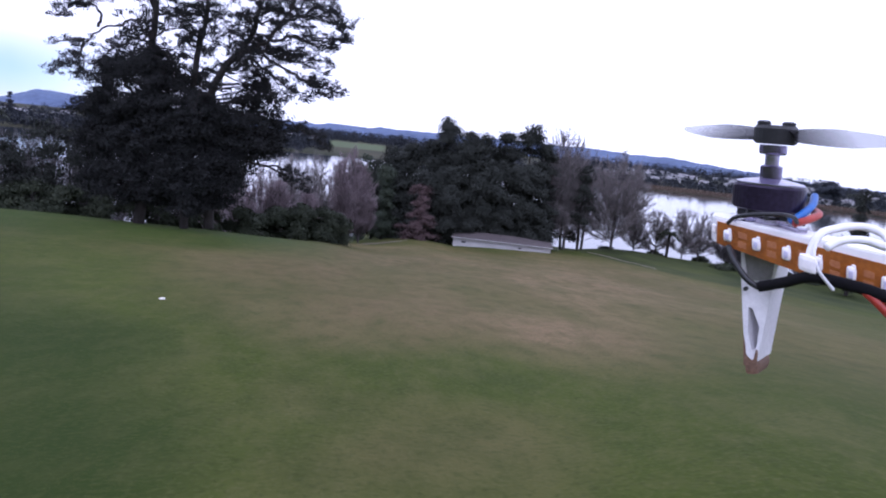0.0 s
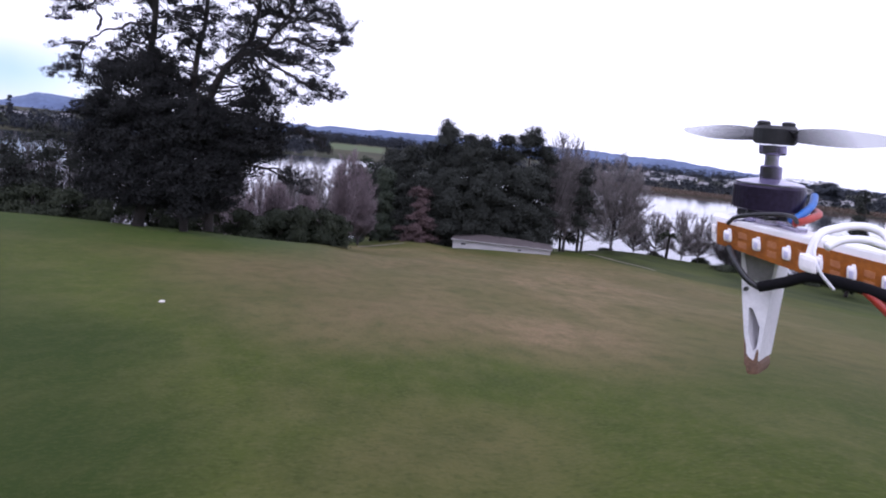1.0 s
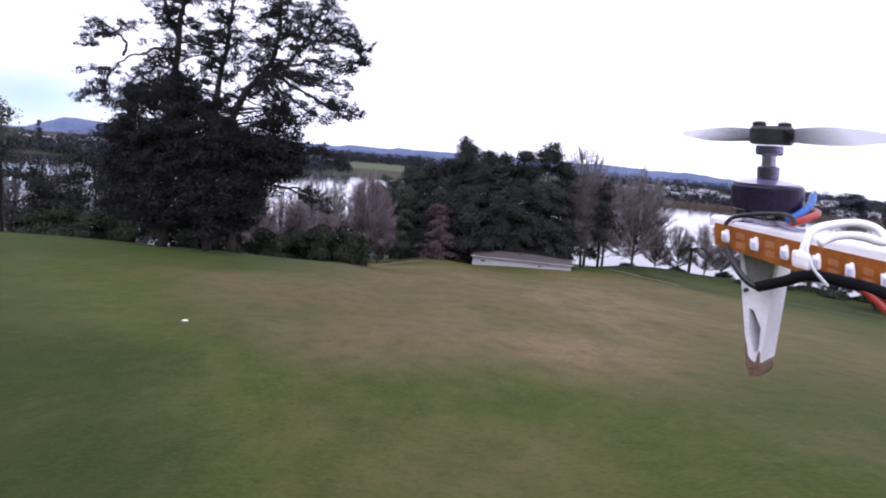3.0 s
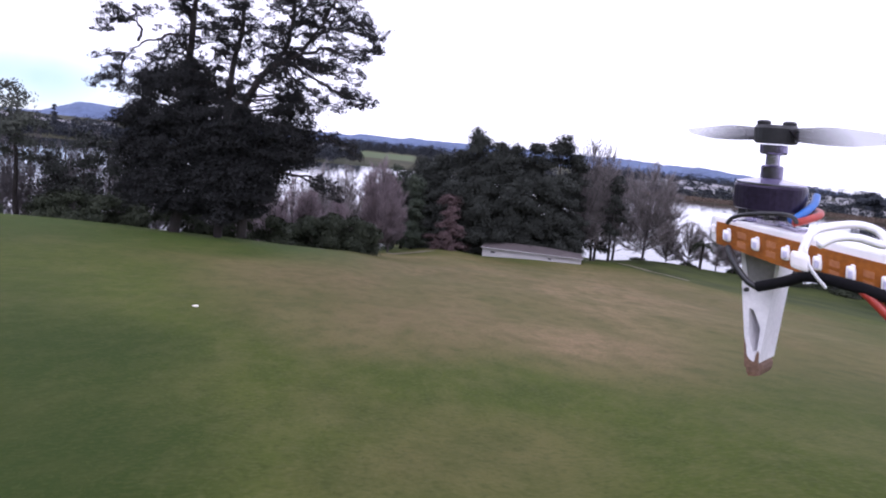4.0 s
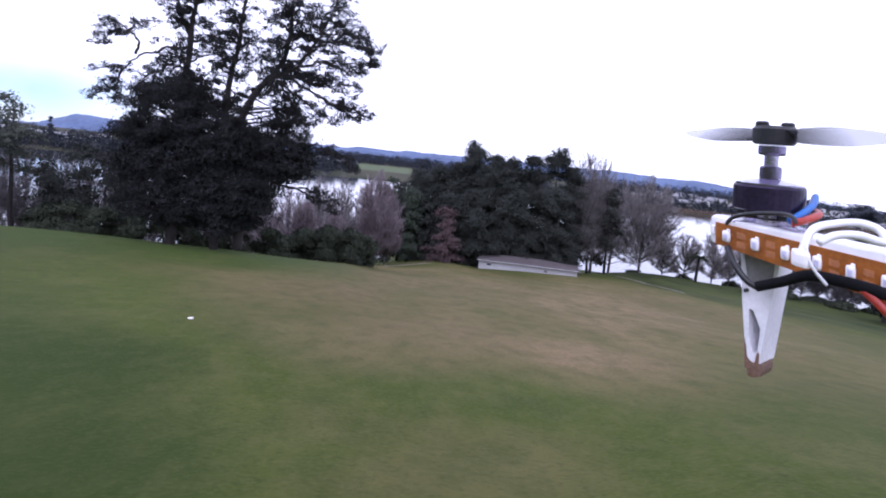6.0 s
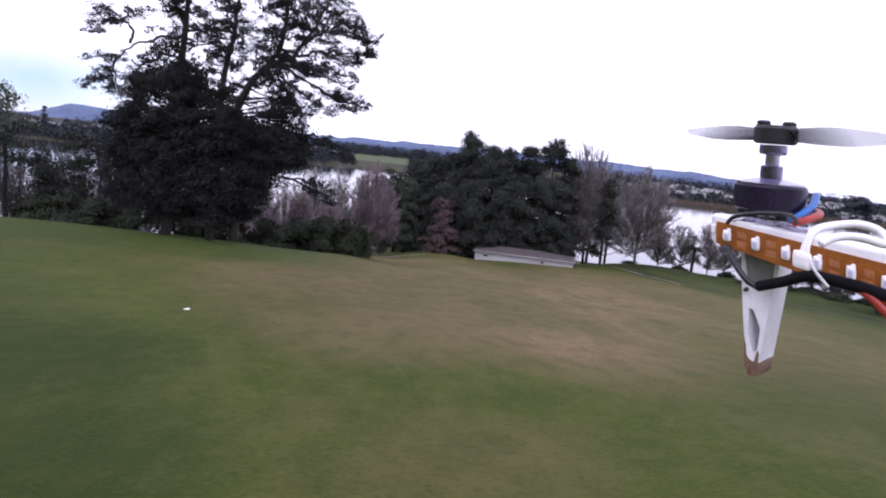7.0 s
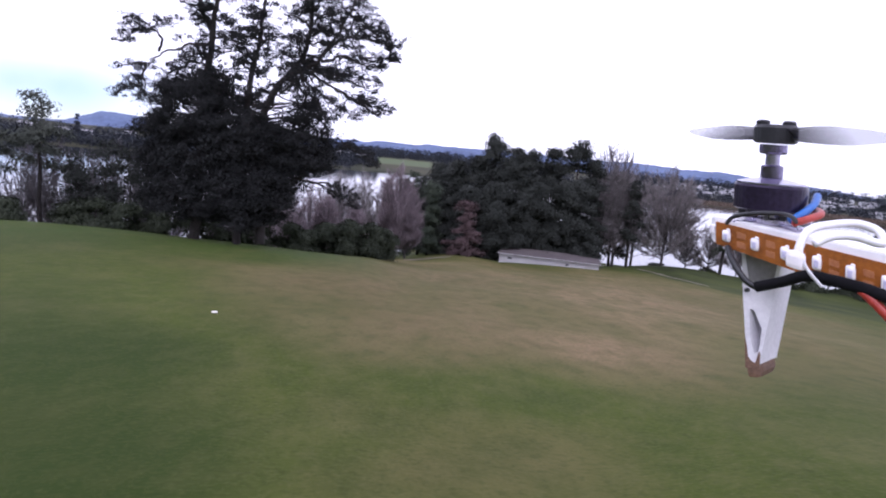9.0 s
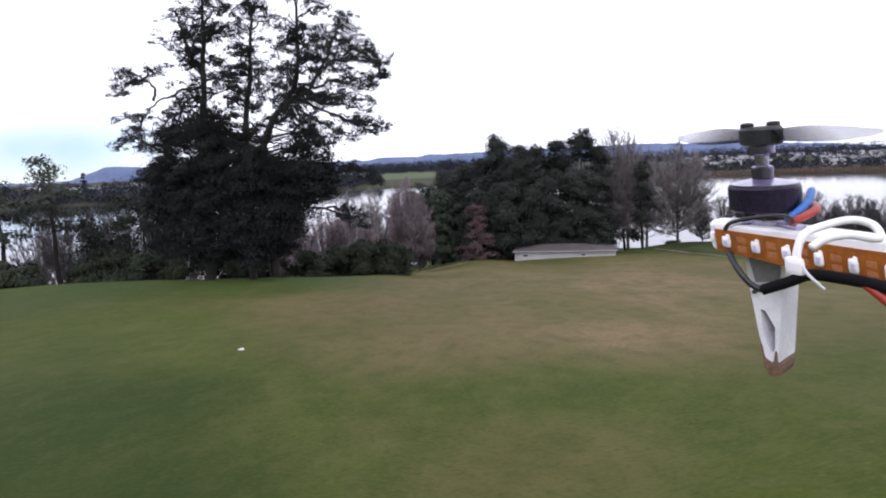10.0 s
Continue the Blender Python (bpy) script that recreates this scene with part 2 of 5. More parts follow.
# alpha falls from dark hub to clear tip, in place of spin blur
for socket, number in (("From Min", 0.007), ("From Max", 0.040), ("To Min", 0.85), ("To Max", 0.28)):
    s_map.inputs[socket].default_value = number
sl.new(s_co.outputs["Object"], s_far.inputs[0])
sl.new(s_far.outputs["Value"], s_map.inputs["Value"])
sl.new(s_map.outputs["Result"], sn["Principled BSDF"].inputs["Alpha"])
BLUE = surface("blue_wire", (0.02, 0.10, 0.36), (0.04, 0.17, 0.52), 100, 600, 0.4)
RED = surface("red_wire", (0.27, 0.022, 0.012), (0.43, 0.045, 0.026), 100, 600, 0.4)


# ------------------------------------------------------------------ building helpers
def part(name, bm, material, parent=None, label="", smooth=False):
    """Links a bmesh as one mesh object, under a thing where one is given."""
    mesh = bpy.data.meshes.new(name)
    bm.to_mesh(mesh)
    bm.free()
    mesh.materials.append(material)
    if smooth:
        mesh.shade_smooth()
    ob = new(name, mesh)
    if parent:
        ob.parent = parent
    if label:
        tagged(ob, label)
    return ob


def mesh_part(name, verts, faces, material, parent=None, smooth=False):
    """Links arrays of vertices and of equal faces as one mesh object."""
    verts, faces = np.asarray(verts, np.float32), np.asarray(faces, np.int32)
    mesh = bpy.data.meshes.new(name)
    k = faces.shape[1]
    mesh.vertices.add(len(verts))
    mesh.vertices.foreach_set("co", verts.ravel())
    mesh.loops.add(faces.size)
    mesh.loops.foreach_set("vertex_index", faces.ravel())
    mesh.polygons.add(len(faces))
    mesh.polygons.foreach_set("loop_start", np.arange(0, faces.size, k, dtype=np.int32))
    mesh.update(calc_edges=True)
    mesh.validate()
    mesh.materials.append(material)
    if smooth:
        mesh.shade_smooth()
    ob = new(name, mesh)
    if parent:
        ob.parent = parent
    return ob


def thing(name, label, category, m, group="", kind=""):
    ob = new(name)
    ob.empty_display_size = 0.2
    ob.matrix_world = m
    return tagged(ob, label, category, group, kind)


def leaves(centres, size, rng, slim=0.55, out=None, loose=0.55):
    """Small diamond leaves at the centres, facing roughly along out where it is given: vertices and faces."""
    c = np.asarray(centres)
    n = len(c)
    face = rng.normal(size=(n, 3))
    if out is not None:
        face = out + face * loose
    face /= np.linalg.norm(face, axis=1, keepdims=True) + 1e-9
    a = np.cross(face, rng.normal(size=(n, 3)))
    a /= np.linalg.norm(a, axis=1, keepdims=True) + 1e-9
    b = np.cross(face, a)
    s = (size * rng.uniform(0.55, 1.35, (n, 1)))
    a, b = a * s, b * s * slim
    v = np.stack([c - a, c - b, c + a, c + b], 1).reshape(-1, 3)
    return v, np.arange(4 * n).reshape(n, 4)


def tubes(segments, sides=4):
    """Tapered tubes from rows of (start, radius, end, radius)."""
    s = np.array([[*p, r, *q, t] for p, r, q, t in segments], float)
    p, r, q, t = s[:, 0:3], s[:, 3:4], s[:, 4:7], s[:, 7:8]
    d = q - p
    d /= np.linalg.norm(d, axis=1, keepdims=True) + 1e-9
    ref = np.where(np.abs(d[:, 2:3]) > 0.8, [[1.0, 0, 0]], [[0, 0, 1.0]])
    u = np.cross(d, ref)
    u /= np.linalg.norm(u, axis=1, keepdims=True) + 1e-9
    w = np.cross(d, u)
    rings = []
    for k in range(sides):
        a = 2 * math.pi * k / sides
        side = u * math.cos(a) + w * math.sin(a)
        rings.append((p + side * r, q + side * t))
    v = np.stack([x for pair in rings for x in pair], 1).reshape(-1, 3)
    base = np.arange(len(s))[:, None] * 2 * sides
    f = []
    for k in range(sides):
        j = (k + 1) % sides
        f.append(base + np.array([[2 * k, 2 * j, 2 * j + 1, 2 * k + 1]]))
    return v, np.concatenate(f)


def spikes(segments, rng):
    """One slim tapering triangle for each twig, from rows of (start, radius, end)."""
    s = np.array([[*p, r, *q] for p, r, q in segments], float)
    p, r, q = s[:, 0:3], s[:, 3:4], s[:, 4:7]
    u = np.cross(q - p, rng.normal(size=p.shape))
    u /= np.linalg.norm(u, axis=1, keepdims=True) + 1e-9
    v = np.stack([p - u * r, p + u * r, q], 1).reshape(-1, 3)
    return v, np.arange(len(v)).reshape(-1, 3)


def bent(points, r0, r1, rng, wobble=0.0, steps=3):
    """A limb through the points as tapering segments."""
    pts = [np.array(points[0], float)]
    for a, b in zip(points[:-1], points[1:]):
        a, b = np.array(a, float), np.array(b, float)
        for k in range(1, steps + 1):
            pts.append(a + (b - a) * k / steps + (rng.normal(size=3) * wobble if k < steps else 0))
    n = len(pts) - 1
    rad = [r0 + (r1 - r0) * k / n for k in range(n + 1)]
    return [(pts[k], rad[k], pts[k + 1], rad[k + 1]) for k in range(n)], pts


def ground_of(x, y):
    """Height of the land; the lake's surface is at 0."""
    x, y = np.asarray(x, float), np.asarray(y, float)
    r, az = np.hypot(x, y), np.degrees(np.arctan2(x, y))
    step = lambda v, a, b: (lambda k: k * k * (3 - 2 * k))(np.clip((v - a) / (b - a), 0, 1))
    right = step(az, 10, 42)
    # the knoll with the pines: a crest, then a fall to the lake
    dip = np.interp(az, [-60, -35.5, -23.7, -14, -6.9, 5], [0.125, 0.139, 0.157, 0.170, 0.177, 0.182])
    crest = 26 - 68 * dip
    near = 20.7 + (crest - 20.7) * (r - 9) / 59
    fall = crest + 1.2 - np.interp(az, [-15, -7], [0.34, 0.195]) * (r - 70)
    knoll = -np.logaddexp(-near / 0.7, -fall / 0.7) * 0.7
    # the slope down to the building and the shore
    low = np.interp(az, [-10, -4.9, -3.3, -0.8, 0.8, 3.4, 12.4, 20, 60], [0.171, 0.166, 0.1635, 0.1565, 0.1555, 0.160, 0.153, 0.147, 0.150])
    z125, z150 = 26 - 125 * low, 26 - 150 * (low - 0.006 - 0.010 * step(az, 11, 19))
    z68 = 26 - 68 * (0.184 - 0.005 * right)
    rows = [(0, 22.0 + 1.2 * right), (9, 20.7 + 1.4 * right), (25, 18.8 + 0.9 * right), (68, z68), (95, (z68 + z125) / 2 - 0.2), (125, z125), (150, z150), (178, 1.0 + 0 * r), (186, -1.0 + 0 * r), (240, -4.0 + 0 * r), (9e3, -4.0 + 0 * r)]
    slope = np.zeros_like(r)
    for (a, za), (b, zb) in zip(rows[:-1], rows[1:]):
        k = np.clip((r - a) / (b - a), 0, 1)
        inside = (r >= a) & (r < b)
        slope = np.where(inside, za + (zb - za) * k, slope)
    side = step(az, -9.0, -3.5)
    z = knoll * (1 - side) + slope * side
    z = np.maximum(z, -4)
    # far bank, and dry land beside and behind the camera
    bank = -4 + 5.2 * step(r, 705, 745) + np.clip((r - 745) * 0.016, 0, 9)
    z = np.where(r > 500, bank, z)
    behind = step(np.abs(az), 62, 85)
    z = z * (1 - behind) + 20.5 * behind
    return 21.3 + (z - 21.3) * step(r, 1.0, 13.0)


def bank_edge(az):
    """How far off the mown lawn ends and the rough lake bank begins, by bearing in degrees."""
    return 98 + 52 * np.clip((25.3 - np.asarray(az, float)) / 12.3, 0, 1) ** 1.5


def ground_at(x, y):
    return float(ground_of(x, y))


# ------------------------------------------------------------------ ground, water, distance
# dry (+) and green (-) patches of the lawn: middle, half widths, strength
PATCHES = [(24, 60, 12, 28, 0.35), (32, 92, 12, 22, 0.3), (-7.8, 41.6, 8.2, 10.4, 0.5), (-17.2, 43.4, 3.6, 8.3, 0.25), (-0.3, 27, 3.1, 5.1, 0.5), (6.2, 25.5, 3, 4.1, 0.55), (15.3, 56, 7.7, 14.7, 0.3), (2.3, 75.3, 11.4, 24.2, 0.35), (-7.8, 17.2, 2.1, 2.5, -0.3), (2.8, 17, 2.5, 2.4, -0.6), (-2.2, 16.5, 2.4, 1.7, -0.2), (-5.5, 9.5, 2.4, 2.6, -0.2), (-15.5, 28.3, 2.7, 6.2, -0.25), (-0.8, 19.4, 1.4, 1.5, 0.25), (-0, 10, 1.1, 1.1, 0.15), (-2, 11.2, 1.3, 1, -0.2), (4.6, 12.2, 1.2, 1.6, -0.15)]


def make_ground():
    rings = np.concatenate([[0.001, 0.5, 2, 4], np.arange(6, 60, 0.8), np.arange(60, 200, 1.5), np.geomspace(200, 690, 24), np.arange(700, 760, 8), np.geomspace(765, 4600, 34)])
    turns = np.radians(np.concatenate([np.arange(-180, -62, 4), np.arange(-62, 62, 0.6), np.arange(62, 180, 4)]))
    rr, aa = np.meshgrid(rings, turns, indexing="ij")
    x, y = rr * np.sin(aa), rr * np.cos(aa)
    z = ground_of(x, y)
    rng = np.random.default_rng(4)
    lump = np.array([noise.noise((a * 0.06, b * 0.06, 0)) for a, b in zip(x.ravel(), y.ravel())]).reshape(x.shape)
    z = z + lump * np.clip(rr / 200, 0.05, 0.35) * (rr < 170)
    verts = np.stack([x, y, z], -1).reshape(-1, 3)
    n, k = rr.shape
    i, j = np.meshgrid(np.arange(n - 1), np.arange(k), indexing="ij")
    j2 = (j + 1) % k
    faces = np.stack([i * k + j, i * k + j2, (i + 1) * k + j2, (i + 1) * k + j], -1).reshape(-1, 4)[:, ::-1]
    ob = mesh_part("ground", verts, faces, GRASS, smooth=True)
    tagged(ob, "mown lawn sloping to the lake, green with dry brown patches", "ground", kind="structure")
    az = np.degrees(aa)
    wide = np.clip(1 - ((x - 6) / 72) ** 2, 0, 1)
    dry = 0.58 * wide * np.clip((rr - 11) / 14, 0, 1) * np.clip((140 - rr) / 30, 0, 1)
    near = 0.22 * np.clip((az + 24) / 16, 0, 1) * np.clip(1 - (az - 14) / 16, 0, 1) * np.clip((36 - rr) / 8, 0, 1) * np.clip((rr - 5) / 6, 0, 1)
    dry = np.maximum(dry, near)
    edge = np.clip((az + 18) / 12, 0, 1)
    dry = dry * (edge + (1 - edge) * (0.25 + 0.75 * np.clip((az + 34) / 16, 0, 1)) * np.clip((50 - rr) / 16, 0, 1))
    dry = dry * np.clip((y + 3) / 8, 0, 1) - 0.22 * np.clip((-x - 0.22 * np.maximum(y, 0) - 1) / 6, 0, 1) * np.clip((y + 12) / 14, 0, 1)
    dry = dry * np.clip(1 - (az - 20) / 25, 0.55, 1)
    # near left made darker green, partly as lens falloff in the colour
    close = np.clip((30 - rr) / 10, 0, 1) * np.clip((y + 3) / 8, 0, 1)
    dry = dry * 0.75 + close * (0.07 * np.clip((az + 20) / 10, 0, 1) * np.clip((26 - az) / 8, 0, 1) - 0.27 * np.clip((-az - 12) / 16, 0, 1))
    for px, py, wx, wy, much in PATCHES:
        dry = dry + much * 0.7 * np.exp(-0.7 * (((x - px) / wx) ** 2 + ((y - py) / wy) ** 2))
    rough = np.clip((rr - 300) / 100, 0, 1) + (rr > 180) * (rr < 320) + np.clip((-az - 8) / 4, 0, 1) * np.clip((rr - 74) / 8, 0, 1)
    pasture = ((az > -8.6) & (az < -3.6) & (rr > 960) & (rr < 1250)).astype(float)
    crest = 0.85 * np.clip((-az - 6) / 8, 0, 1) * np.clip((rr - 44) / 18, 0, 1) * np.clip((80 - rr) / 6, 0, 1) + 0.3 * np.clip((az - 10) / 5, 0, 1) * np.clip((rr - 134) / 12, 0, 1) * (rr < 200)
    edge = bank_edge(az)
    bank = 0.9 * np.clip((az - 11.5) / 1.5, 0, 1) * np.clip((rr - edge) / 3, 0, 1) * (rr < 200)
    for name, values in (("crest", crest), ("bank", bank), ("dry", dry), ("rough_land", np.clip(rough, 0, 1)), ("pasture", pasture)):
        layer = ob.data.attributes.new(name, "FLOAT", "POINT")
        layer.data.foreach_set("value", values.astype(np.float32).ravel())
    return ob


make_ground()


def make_lake():
    bm = bmesh.new()
    arcs = [radians(a) for a in range(-78, 79, 3)]
    radii = (88, 140, 220, 340, 500, 640, 742)
    grid = [[bm.verts.new((r * math.sin(a), r * math.cos(a), 0)) for a in arcs] for r in radii]
    for g, h in zip(grid[:-1], grid[1:]):
        for k in range(len(arcs) - 1):
            bm.faces.new((g[k], h[k], h[k + 1], g[k + 1])[::-1])
    return tagged(part("water", bm, WATER), "calm pale lake reflecting the white sky", "lake", kind="structure")


make_lake()


def make_hills(name, distance, ridge, seed, material, label, rough=6.0):
    """A far range: its skyline runs through heights at some bearings."""
    bm = bmesh.new()
    az = np.arange(-62, 62.1, 0.12)
    top = np.interp(az, [a for a, _ in ridge], [h for _, h in ridge])
    rows = []
    for a, h in zip(az, top):
        h += rough * noise.fractal((a * 0.45, seed, 0), 0.6, 2.0, 7)
        s, c = math.sin(radians(a)), math.cos(radians(a))
        rows.append([bm.verts.new(((distance + d) * s, (distance + d) * c, z)) for d, z in ((0, -2), (160, h * 0.45 + 3 * noise.noise((a, 1, seed))), (380, h), (800, h * 0.6))])
    for g, h in zip(rows[:-1], rows[1:]):
        for k in range(3):
            bm.faces.new((g[k], h[k], h[k + 1], g[k + 1]))
    return tagged(part(name, bm, material, smooth=True), label, "hills", kind="structure")


make_hills("backdrop", 3000, [(-62, 30), (-35, 20), (-33, 22), (-30.6, 78), (-28.3, 74), (-25, 48), (-11, 60), (-6, 70), (0, 76), (15, 80), (18, 70), (21.5, 72), (23.6, 62), (28, 40), (32, 20), (35, 16), (62, 30)], 3, HILLS, "wooded hills on the far horizon, haze blue in their colour")


def make_path(az0, az1, reach, half, label):
    bm = bmesh.new()
    rows = []
    for k in range(25):
        u = k / 24
        az = radians(az0 + (az1 - az0) * u)
        r = reach(u)
        for side in (-half, half):
            x, y = (r + side) * math.sin(az), (r + side) * math.cos(az)
            rows.append(bm.verts.new((x, y, ground_at(x, y) + 0.06)))
    for k in range(24):
        bm.faces.new((rows[2 * k], rows[2 * k + 2], rows[2 * k + 3], rows[2 * k + 1]))
    return tagged(part("path", bm, PATH), label, "path", kind="structure")


make_path(-5.2, 0.9, lambda u: 110 + 14 * u + 1.5 * math.sin(u * 3), 1.3, "narrow pale gravel footpath across the lawn")
make_path(12.5, 21.5, lambda u: float(bank_edge(12.5 + 9 * u)) + 5, 0.6, "pale gravel footpath along the lake bank")


# ------------------------------------------------------------------ trees
def crown_points(rng, lumps, lump_r, per_lump, flat=0.55, tight=1.0):
    """Leaf places in many soft, flattened sprays, and the ways that they face."""
    out, ways = [], []
    for c in lumps:
        n = np.clip(rng.normal(size=(per_lump, 3)), -1.75, 1.75) * [1, 1, flat] * lump_r * tight * rng.uniform(0.4, 0.75)
        way = n / (np.linalg.norm(n, axis=1, keepdims=True) + 1e-9) * 0.8
        side = np.array([c[0], c[1], 0.0])
        way += side / (np.linalg.norm(side) + 1e-6) * 0.5 + [0, 0, 0.45]
        n[:, 2] -= 0.25 * np.hypot(n[:, 0], n[:, 1])
        out.append(np.asarray(c) + n)
        ways.append(way)
    return np.concatenate(out), np.concatenate(ways)


def boughs(rng, n, low, high, reach, droop=0.28, centre=(0.0, 0.0), ragged=(0.68, 1.18)):
    """Spray centres along layered, drooping boughs round a stem, and the boughs; reach(z) gives their length."""
    out, arms = [], []
    widest = max(reach(low + (high - low) * k / 20) for k in range(21))
    while len(arms) < n:
        z = rng.uniform(low, high)
        w = reach(z)
        if rng.random() > 0.25 + 0.75 * w / widest:
            continue
        w *= rng.uniform(*ragged)
        a = rng.uniform(0, 2 * math.pi)
        rise = rng.uniform(-0.05, 0.35)
        last = None
        for s in (0.4, 0.62, 0.82, 1.0):
            x, y = centre[0] + math.cos(a) * w * s, centre[1] + math.sin(a) * w * s
            last = (x + rng.normal() * 0.15, y + rng.normal() * 0.15, max(0.5, z + w * (rise * s - droop * s * s)))
            out.append(last)
        arms.append(((centre[0], centre[1], z), 0.08, last, 0.02))
    return out, arms


def round_top(u):
    return max(0.1, min(1.0, 0.55 + u * 1.2)) * math.sqrt(max(0.02, 1 - max(0, (u - 0.45) / 0.56) ** 2))


def cone(u):
    return max(0.04, (1 - u)) * (0.8 + 0.2 * math.sin(u * 30)) * min(1, 0.5 + u * 5)


def grove_dome(u):
    return (0.85 + 0.15 * math.sin(u * 23)) * (1.0 if u < 0.5 else max(0.12, 1 - ((u - 0.5) / 0.53) ** 2.2))


def grove_spire(u):
    return (0.85 + 0.15 * math.sin(u * 31)) * (1.0 if u < 0.25 else max(0.08, 1 - ((u - 0.25) / 0.78) ** 1.3))


def evergreen(name, label, x, y, top, radius, seed, material, shape=round_top, base=0.08, n=120, lump=1.0, per=90, leaf=0.28, group="", category="tree", trunk=0.35):
    rng = np.random.default_rng(seed)
    z = ground_at(x, y) - 0.15
    h = top - z
    ob = thing(name, label, category, pose(x, y, z, 0, 0, rng.uniform(0, 360)), group)
    segs, pts = bent([(0, 0, 0), (rng.normal() * 0.3, rng.normal() * 0.3, h * 0.5), (0, 0, h * 0.94)], trunk, 0.06, rng, 0.1, 4)
    lumps, arms = boughs(rng, max(10, n // 4), h * base + 0.4, h - lump * 0.4, lambda z: radius * shape(min(1.0, max(0.0, (z - h * base) / (h - h * base)))))
    segs += arms
    for _ in range(5 + n // 30):
        k = rng.uniform(0, 1)
        lumps.append((rng.normal() * radius * 0.14 * (1 + k), rng.normal() * radius * 0.14 * (1 + k), h * (1 - 0.16 * k) - lump * 0.35))
    v, f = tubes(segs, 5)
    mesh_part("trunk", v, f, BARK, ob)
    c, way = crown_points(rng, lumps, lump, per)
    v, f = leaves(c, leaf, rng, 0.55, way, 0.4)
    mesh_part("crown", v, f, material, ob)
    return ob


def bare_tree(name, label, x, y, top, radius, seed, twig, upright=0.5, group="", dense=1.0, first=0.12):
    """A leafless tree: limbs fan out from the stem to a dome, and carry fine ascending twigs."""
    rng = np.random.default_rng(seed)
    z = ground_at(x, y) - 0.15
    h = top - z
    ob = thing(name, label, "tree", pose(x, y, z), group)
    lean = np.array([rng.normal() * 0.03, rng.normal() * 0.03, 1.0])
    segs, _ = bent([(0, 0, 0), lean * h * 0.35, lean * h * 0.9], max(0.16, h * 0.017), 0.04, rng, 0.05, 4)
    fine = []
    for k in range(int(38 + 14 * dense)):
        u = rng.uniform(0, 1)
        a = rng.uniform(0, 2 * math.pi)
        end_z = h * (0.22 + 0.78 * u ** 0.85)
        w = radius * math.sqrt(max(0.01, 1 - max(0.0, (end_z / h - 0.42) / 0.58) ** 2)) * rng.uniform(0.72, 1.05)
        end = np.array([math.cos(a) * w, math.sin(a) * w, end_z])
        start = lean * max(h * first, min(end_z * (0.55 - 0.22 * upright), end_z - w * 0.5 * upright))
        middle = (start + end) / 2 + np.array([math.cos(a), math.sin(a), -0.6]) * w * 0.10
        limb, pts = bent([start, middle, end], 0.10, 0.025, rng, 0.07, 3)
        segs += limb
        way = (end - start) / (np.linalg.norm(end - start) + 1e-6)
        for _ in range(int(9 + 5 * dense)):
            s0 = rng.uniform(0.25, 1.0)
            p = start + (end - start) * s0 + (middle - (start + end) / 2) * 4 * s0 * (1 - s0)
            d = way * 0.75 + rng.normal(size=3) * 0.42
            d[2] += 0.45 * upright
            d /= np.linalg.norm(d)
            q = p + d * h * rng.uniform(0.05, 0.12)
            segs.append((p, 0.03, q, 0.014))
            for _ in range(int(5 + 3 * dense)):
                e = d * 0.8 + rng.normal(size=3) * 0.42
                e[2] += 0.3 * upright
                e /= np.linalg.norm(e)
                b = p + (q - p) * rng.uniform(0.2, 1.0)
                fine.append((b, 0.04, b + e * rng.uniform(0.5, 1.5)))
    v, f = tubes(segs, 3)
    mesh_part("trunk", v, f, GREY_BARK, ob)
    v, f = spikes(fine, rng)
    mesh_part("crown", v, f, twig, ob)
    return ob


# the old pines on the knoll
def shoots(rng, path, leaf_from, wide, segs, tufts):
    """Crooked side shoots along the outer part of a limb, with small clumps of needles towards their tips."""
    path = np.array(path)
    run = np.concatenate([[0], np.cumsum(np.linalg.norm(np.diff(path, axis=0), axis=1))])
    s = run[-1] * leaf_from
    while s <= run[-1]:
        p = np.array([np.interp(s, run, path[:, k]) for k in range(3)])
        a = rng.uniform(0, 2 * math.pi)
        d = np.array([math.cos(a), math.sin(a), rng.uniform(-0.45, 0.7)]) * wide * rng.uniform(0.5, 1.7)
        q = p + d * 0.55 + rng.normal(size=3) * 0.10
        e = p + d + [0, 0, rng.uniform(0.0, 0.25)]
        segs += [(p, 0.04, q, 0.026), (q, 0.026, e, 0.012)]
        tufts.append(e)
        for _ in range(2):
            if rng.random() < 0.7:
                g = q + (e - q) * rng.random() + rng.normal(size=3) * [0.3, 0.3, 0.16] * (0.5 + wide)
                segs.append((q, 0.02, g, 0.008))
                tufts.append(g)
        s += rng.uniform(0.22, 0.44)
    tufts.append(path[-1])


def needle_clumps(rng, tufts, radius, per, size):
    """Tight clumps of slim needles that stand out and up from their shoots."""
    out = []
    for c in tufts:
        n = np.clip(rng.normal(size=(per, 3)), -1.5, 1.5) * [1, 1, 0.6] * radius * rng.uniform(0.6, 1.25)
        out.append(np.asarray(c) + n)
    return leaves(np.concatenate(out), size, rng, 0.32)


